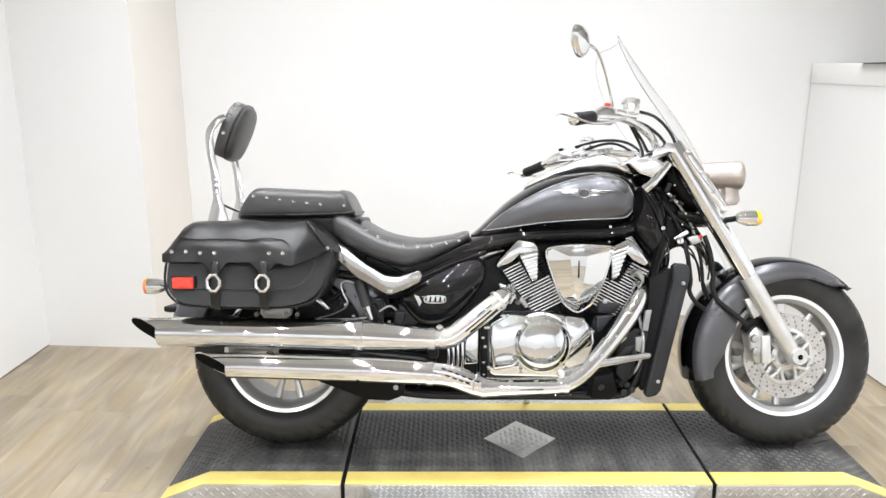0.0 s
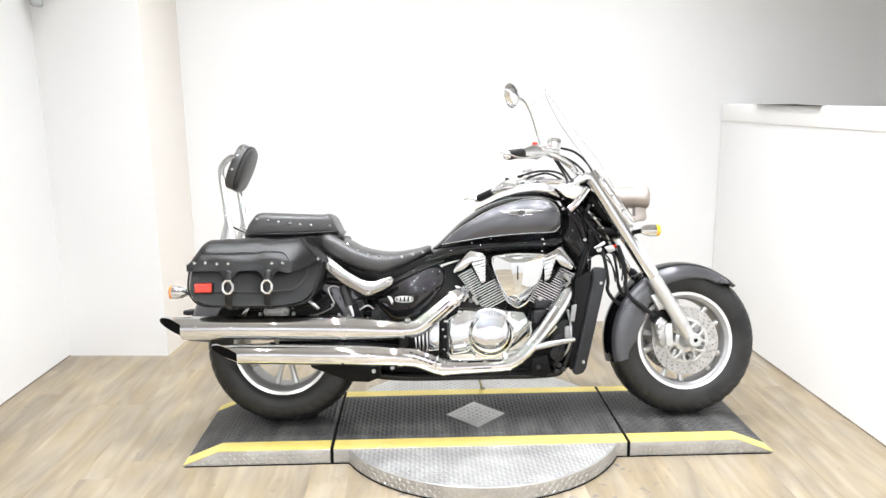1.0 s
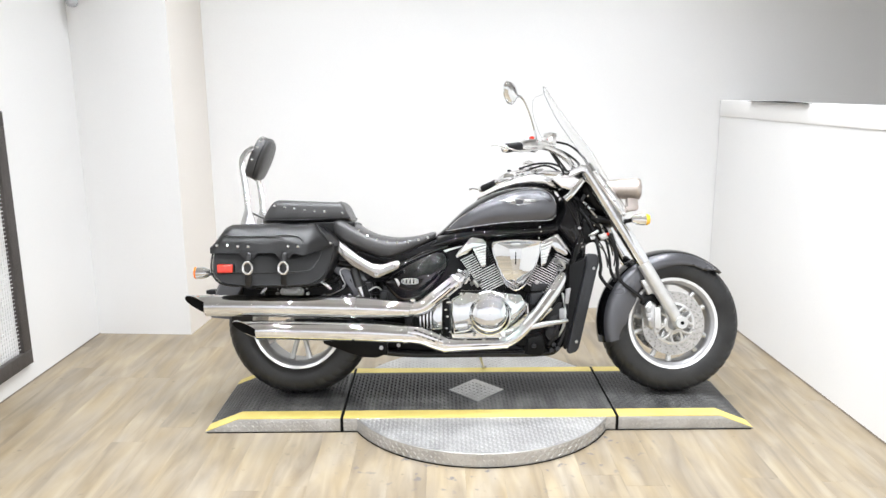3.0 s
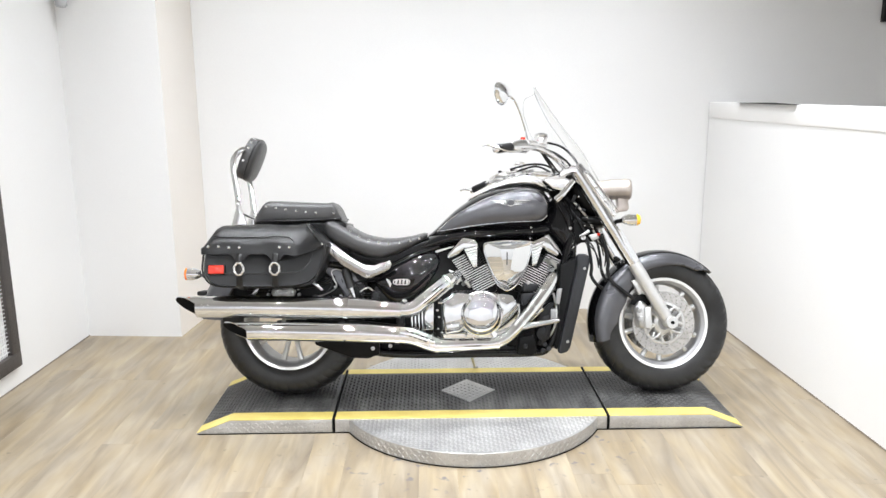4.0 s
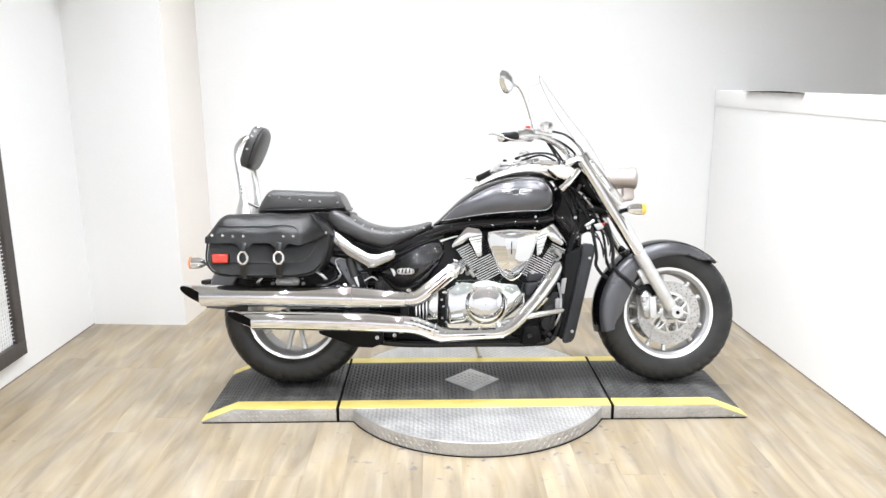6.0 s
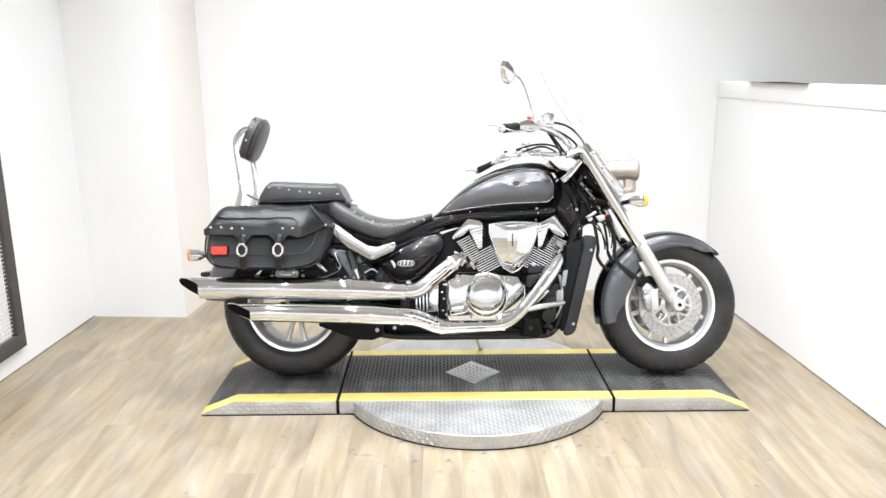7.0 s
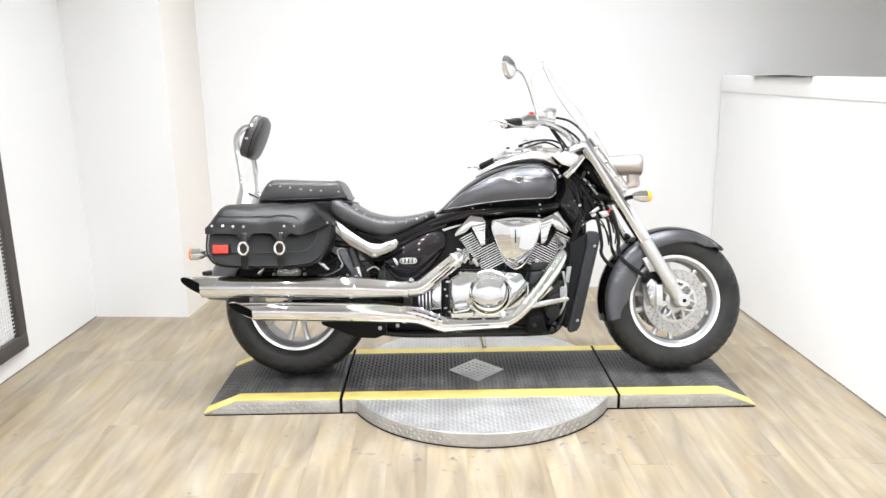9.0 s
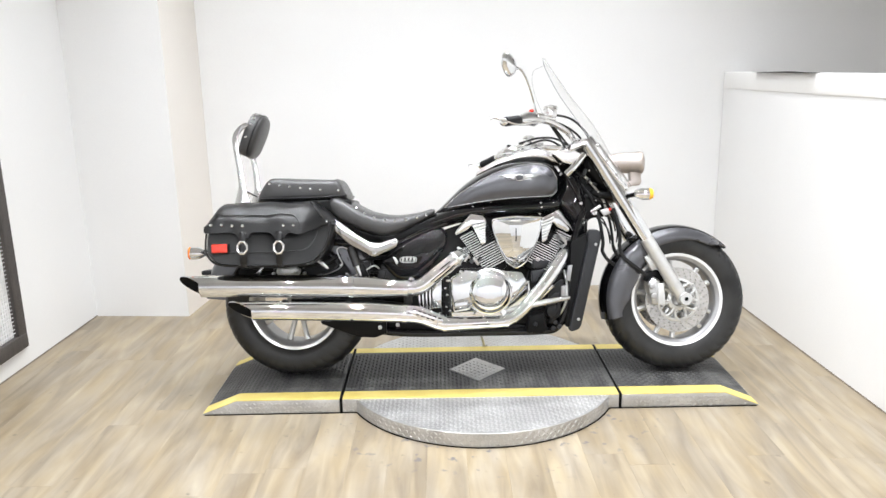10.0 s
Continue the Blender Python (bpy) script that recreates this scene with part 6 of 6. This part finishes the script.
def air_cleaner():
    """A faceted heart-shaped cover between the cylinders: a flat ridge down the middle, a plane on each side and one along the top."""
    outline = [(0.024, 0.695), (0.037, 0.703), (0.121, 0.712), (0.234, 0.707), (0.243, 0.697), (0.231, 0.645), (0.213, 0.588), (0.195, 0.550), (0.171, 0.516), (0.145, 0.494), (0.127, 0.488), (0.106, 0.497), (0.077, 0.523), (0.057, 0.568), (0.038, 0.625), (0.024, 0.672)]
    a0, a1, b0, b1, e = (0.094, -0.210, 0.676), (0.153, -0.210, 0.677), (0.114, -0.201, 0.563), (0.138, -0.201, 0.566), (0.126, -0.193, 0.522)

    def plane_y(p, q, x, z, rim):
        """The depth at (x, z) of the plane through p, q and rim."""
        p, q, rim = Vector(p), Vector(q), Vector(rim)
        nrm = (q - p).cross(rim - p)
        return p.y - (nrm.x * (x - p.x) + nrm.z * (z - p.z)) / nrm.y
    depth = []
    for i, (x, z) in enumerate(outline):
        if i in (1, 2, 3):
            depth.append(plane_y(a0, a1, x, z, (0.121, -0.176, 0.712)))
        elif 4 <= i <= 8:
            depth.append(plane_y(a1, b1, x, z, (0.231, -0.170, 0.645)))
        elif i in (9, 10, 11):
            depth.append(-0.172)
        else:
            depth.append(plane_y(a0, b0, x, z, (0.038, -0.170, 0.625)))
    c = (0.124, 0.62)
    bm = skin([[(c[0] + (x - c[0]) * 1.0, -0.10, c[1] + (z - c[1]) * 1.0) for x, z in outline], [(x, y + 0.010, z) for (x, z), y in zip(outline, depth)], [(c[0] + (x - c[0]) * 0.965, y, c[1] + (z - c[1]) * 0.965) for (x, z), y in zip(outline, depth)]], False)
    bm.verts.ensure_lookup_table()
    r = list(bm.verts[-16:])
    a0, a1, b0, b1, e = [bm.verts.new(v) for v in (a0, a1, b0, b1, e)]
    for f in ((r[0], r[1], a0), (r[1], r[2], a0), (r[2], a1, a0), (r[2], r[3], a1), (r[3], r[4], a1), (r[4], r[5], a1), (r[5], b1, a1), (r[5], r[6], b1), (r[6], r[7], b1), (r[7], r[8], b1), (r[8], e, b1), (r[8], r[9], e), (r[9], r[10], e),
              (r[10], r[11], e), (r[11], r[12], e), (r[12], b0, e), (e, b0, b1), (r[12], r[13], b0), (r[13], r[14], b0), (r[14], a0, b0), (r[14], r[15], a0), (r[15], r[0], a0), (a0, b0, b1, a1)):
        bm.faces.new(f)
    bmesh.ops.subdivide_edges(bm, edges=bm.edges[:], cuts=3, use_grid_fill=True)
    for v in bm.verts:
        if v.co.y < -0.15:
            v.co.y += 0.7 * (v.co.z - 0.66) ** 2
    ob = part("air_cleaner_cover", bm, CHROME, bike, "faceted chrome air cleaner cover", 14)
    part("cover_rim", tube([(x, y + 0.004, z) for (x, z), y in zip(outline + outline[:1], depth + depth[:1])], 0.0036, 8, 2), CHROME, ob)
    # black sliver drawn where the chrome mirrors a dark edge
    part("cover_dark_line", box(0.1225, 0.1265, -0.2088, -0.195, 0.606, 0.662), GAP, ob, "dark reflection line drawn down the cover")
    return ob


air = air_cleaner()
part("cover_badge", prism([(0.098, 0.692), (0.110, 0.698), (0.146, 0.700), (0.142, 0.690), (0.120, 0.688)], "y", -0.2010, -0.180, 0.001), STEEL, air)
part("intake", box(0.06, 0.19, -0.10, 0.10, 0.50, 0.70, 0.01), FRAME_BLACK, bike, "black intake between the cylinders")
for x, z in ((-0.105, 0.545), (-0.07, 0.515), (0.315, 0.610)):
    part("fitting", tube([(x, -0.140, z), (x + 0.012, -0.160, z + 0.012), (x + 0.030, -0.158, z - 0.012)], [0.009, 0.010, 0.006], 10, 3), STEEL, bike)
part("engine_box", prism([(0.201, 0.518), (0.281, 0.515), (0.262, 0.48), (0.202, 0.48)], "y", -0.140, -0.05, 0.006), PLASTIC_GREY, bike, "dark grey plastic engine cover")
part("engine_box_bolt", lathe([(0.0005, -0.006), (0.008, -0.005), (0.010, 0.0)], "y", 12, (0.225, -0.140, 0.522)), STEEL, bike)
part("lower_engine_box", prism([(0.196, 0.47), (0.259, 0.476), (0.215, 0.419), (0.2, 0.416)], "y", -0.140, -0.05, 0.006), PLASTIC_GREY, bike)
part("pipe_guard", prism([(0.355, 0.493), (0.377, 0.496), (0.365, 0.423), (0.345, 0.428)], "y", -0.164, -0.150, 0.003), RIM_GREY, bike, "flat steel guard beside the radiator")
part("guard_bracket", prism([(0.326, 0.402), (0.349, 0.406), (0.343, 0.351), (0.325, 0.357)], "y", -0.158, -0.146, 0.003), RIM_GREY, bike)
part("guard_plate", prism([(0.267, 0.338), (0.293, 0.369), (0.331, 0.375), (0.322, 0.35)], "y", -0.152, -0.140, 0.003), PLASTIC_GREY, bike)
part("inner_pipe", tube([(x, -0.165, z) for x, z in [(0.218, 0.344), (0.249, 0.373), (0.286, 0.408)]], 0.0125, 14, 3), CHROME, bike, "chrome pipe behind the front header")
part("plug_wire", tube([(-0.02, -0.12, 0.535), (-0.055, -0.155, 0.520), (-0.085, -0.16, 0.555), (-0.115, -0.13, 0.570)], 0.0055, 8, 5), PLASTIC, bike)
part("plug_wire", tube([(0.300, -0.12, 0.62), (0.335, -0.15, 0.625), (0.350, -0.14, 0.590), (0.338, -0.11, 0.56)], 0.006, 8, 5), STEEL, bike)
part("oil_filter", lathe([(0.001, -0.165), (0.030, -0.162), (0.034, -0.150), (0.034, -0.06), (0.001, -0.06)], "y", 28, (0.292, 0, 0.290)), PLASTIC, bike, "black oil filter")
part("front_mount", prism([(0.170, 0.200), (0.180, 0.275), (0.245, 0.290), (0.262, 0.215), (0.235, 0.195)], "y", -0.190, -0.08, 0.008), FRAME_BLACK, bike, "black front engine mount")
part("mount_plate", prism([(0.262, 0.305), (0.320, 0.360), (0.345, 0.430), (0.322, 0.430), (0.275, 0.385)], "y", -0.150, -0.135, 0.004), PLASTIC, bike)
for k, (x, z) in enumerate([(0.290, 0.215), (0.318, 0.222), (0.300, 0.240), (0.206, 0.240)]):
    part("bolt", lathe([(0.001, -0.008), (0.009, -0.007), (0.011, 0.0)], "y", 12, (x, -0.150 if k < 3 else -0.191, z)), PLASTIC_GREY, bike)
part("lower_hose", tube([(0.335, -0.130, 0.40), (0.318, -0.150, 0.335), (0.300, -0.155, 0.280), (0.278, -0.140, 0.240)], 0.013, 12, 5), PLASTIC, bike, "black coolant hose")
part("lower_engine_block", prism([(0.130, 0.225), (0.350, 0.222), (0.372, 0.300), (0.372, 0.470), (0.330, 0.500), (0.190, 0.470), (0.170, 0.380), (0.120, 0.300)], "y", -0.112, 0.112, 0.010), FRAME_BLACK, bike, "black lower engine block")
for x, z, r in ((0.215, 0.330, 0.006), (0.318, 0.262, 0.005), (0.330, 0.330, 0.006), (0.240, 0.255, 0.005), (0.345, 0.400, 0.005)):
    part("block_bolt", lathe([(0.0005, -0.006), (r * 0.8, -0.005), (r, 0.0)], "y", 12, (x, -0.113, z)), STEEL, bike)
part("oil_line", tube([(0.345, -0.118, 0.470), (0.352, -0.150, 0.400), (0.345, -0.155, 0.330), (0.318, -0.145, 0.275), (0.270, -0.135, 0.245)], 0.0058, 10, 6), STEEL, bike, "curved steel oil line")

# radiator with its cover
radi = part("radiator", prism([(0.372, 0.600), (0.440, 0.632), (0.470, 0.628), (0.385, 0.225), (0.350, 0.215), (0.345, 0.232)], "y", -0.140, 0.140, 0.006), FRAME_BLACK, bike, "black radiator")
part("radiator_cover", prism([tuple(p) for p in [(0.442, 0.640), (0.454, 0.652), (0.488, 0.650), (0.501, 0.637), (0.501, 0.605), (0.412, 0.226), (0.399, 0.208), (0.370, 0.199), (0.358, 0.206), (0.360, 0.222), (0.446, 0.600)]], "y", -0.168, -0.130, 0.010), PLASTIC_GREY, radi, "dark grey plastic radiator side cover")
part("radiator_cover", prism([tuple(p) for p in [(0.442, 0.640), (0.454, 0.652), (0.488, 0.650), (0.501, 0.637), (0.501, 0.605), (0.412, 0.226), (0.399, 0.208), (0.370, 0.199), (0.358, 0.206), (0.360, 0.222), (0.446, 0.600)]], "y", 0.130, 0.168, 0.010), PLASTIC_GREY, radi)
for x, z in ((0.478, 0.585), (0.400, 0.255)):
    part("bolt", lathe([(0.001, -0.003), (0.006, -0.002), (0.007, 0.0)], "y", 12, (x, -0.1685, z)), STEEL, radi)

# brake pedal arm, footpeg, stand
pedal = part("brake_pedal", prism([(0.046, 0.298), (0.060, 0.294), (0.130, 0.312), (0.344, 0.354), (0.349, 0.364), (0.342, 0.373), (0.240, 0.358), (0.120, 0.332), (0.056, 0.313)], "y", -0.276, -0.262, 0.004), RAIL, bike, "long silver brake pedal arm")
part("pedal_pivot", lathe([(0.001, -0.279), (0.010, -0.278), (0.010, -0.262), (0.001, -0.262)], "y", 16, (0.062, 0, 0.305)), SILVER, pedal)
part("side_stand", tube([(-0.04, 0.11, 0.205), (-0.02, 0.20, 0.135), (0.0, 0.285, 0.068)], [0.010, 0.007, 0.006], 12, 3), STEEL, bike, "slim steel side stand, folded down")
part("stand_foot", tube([(-0.008, 0.290, 0.0625), (0.016, 0.296, 0.0630)], 0.0055, 10, 1, True, None, 1.0), STEEL, bike)
part("rear_linkage", lathe([(0.001, -0.15), (0.018, -0.148), (0.018, -0.10), (0.001, -0.10)], "y", 16, (-0.47, 0, 0.462)), FRAME_BLACK, bike)
part("brake_reservoir", prism([(-0.490, 0.430), (-0.455, 0.425), (-0.445, 0.485), (-0.482, 0.490)], "y", -0.165, -0.125, 0.006), PLASTIC, bike)

# ---- the things on the walls ----
def framed_mesh_panel():
    """A framed wire panel standing off the side wall; its face looks along +x."""
    panel = thing("framed_mesh_panel", pose(-2.286, 0.312, 0.110, 0, 0, 0.7), "dark weathered frame holding a white mesh panel", "wall panel")
    w, h, b = 1.30, 1.265, 0.074
    part("frame_bottom", box(0, 0.035, -w, 0, 0, b, 0.003), WOOD_FRAME, panel)
    part("frame_top", box(0, 0.035, -w, 0, h - b, h, 0.003), WOOD_FRAME, panel)
    for y0 in (-b, -w):
        part("frame_side", box(0, 0.0345, y0, y0 + b, b + 0.001, h - b - 0.001, 0.003), WOOD_FRAME, panel)
    part("backing", box(0.002, 0.008, -w + b, -b, b, h - b), PAINT_TRIM, panel, "white backing board")
    wires = bmesh.new()
    pitch = 0.020
    for i in range(1, int((w - 2 * b) / pitch)):
        box(0.013, 0.016, -b - i * pitch - 0.0016, -b - i * pitch + 0.0016, b, h - b, 0, wires)
    for i in range(1, int((h - 2 * b) / pitch)):
        box(0.016, 0.019, -w + b, -b, b + i * pitch - 0.0016, b + i * pitch + 0.0016, 0, wires)
    tagged(part("wire_mesh", wires, WHITE_MESH, panel, "fine wire mesh"), kind="stuff")


framed_mesh_panel()
conduit = thing("conduit", pose(-2.208, 1.045, 1.928), "pale grey pipe end coming down the wall corner", "pipe")
part("pipe", lathe([(0.001, 0.0), (0.022, 0.0), (0.026, 0.004), (0.026, 1.07), (0.001, 1.07)], "z", 20), PVC, conduit)
part("collar", lathe([(0.026, 0.008), (0.031, 0.010), (0.031, 0.045), (0.026, 0.047)], "z", 20), PVC, conduit)
strip = thing("black_strip", pose(1.655, 0.76, 1.385, 0, 0, 1.6), "thin black strip lying on the partition cap", "strip")
part("strip_body", prism([(-0.32, 0.0), (0.34, 0.0), (0.33, 0.0015), (0.17, 0.003), (0.06, 0.0055), (-0.05, 0.007), (-0.14, 0.0045), (-0.31, 0.0015)], "x", -0.02, 0.025, 0.0005), PLASTIC, strip)
screen = thing("wall_screen", pose(2.698, 1.530, 1.877), "dark flat screen hung on the wall above the partition", "screen")
part("casing", box(0.0, 0.76, 0.0, 0.034, 0, 0.48, 0.004), PLASTIC, screen)
part("display", box(0.018, 0.742, -0.003, 0.0005, 0.018, 0.462), BLACK_PAINT, screen)

# ---- the floor, plank by plank ----
floor = structure(finish("floor", box(-4.4, 4.4, -8.8, 1.8, -0.08, -0.006), SUBFLOOR, smooth=False), "pale oak plank floor", "floor")
PW, PL = 0.150, 1.20


def plank_mesh(nm, length):
    bm = box(-PW / 2 + 0.0001, PW / 2 - 0.0001, -length / 2 + 0.0002, length / 2 - 0.0002, -0.006, 0.0, 0.0003)
    me = bpy.data.meshes.new(nm)
    bm.to_mesh(me)
    bm.free()
    me.materials.append(OAK)
    return me


PLANK = plank_mesh("plank", PL)
rng = random.Random(4)
far = bmesh.new()
for i in range(-29, 30):
    off = rng.random() * PL
    for j in range(-9, 3):
        x, y = i * PW, j * PL + off
        if y - PL / 2 > 1.8 or y + PL / 2 < -8.8:
            continue
        if -2.5 < x < 2.4 and -3.6 < y < 2.2:
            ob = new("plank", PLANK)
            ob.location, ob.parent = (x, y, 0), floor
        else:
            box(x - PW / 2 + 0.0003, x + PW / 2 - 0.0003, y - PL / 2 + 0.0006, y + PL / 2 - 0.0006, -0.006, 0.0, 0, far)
tagged(finish("far_planks", far, OAK, floor, smooth=False), kind="stuff")
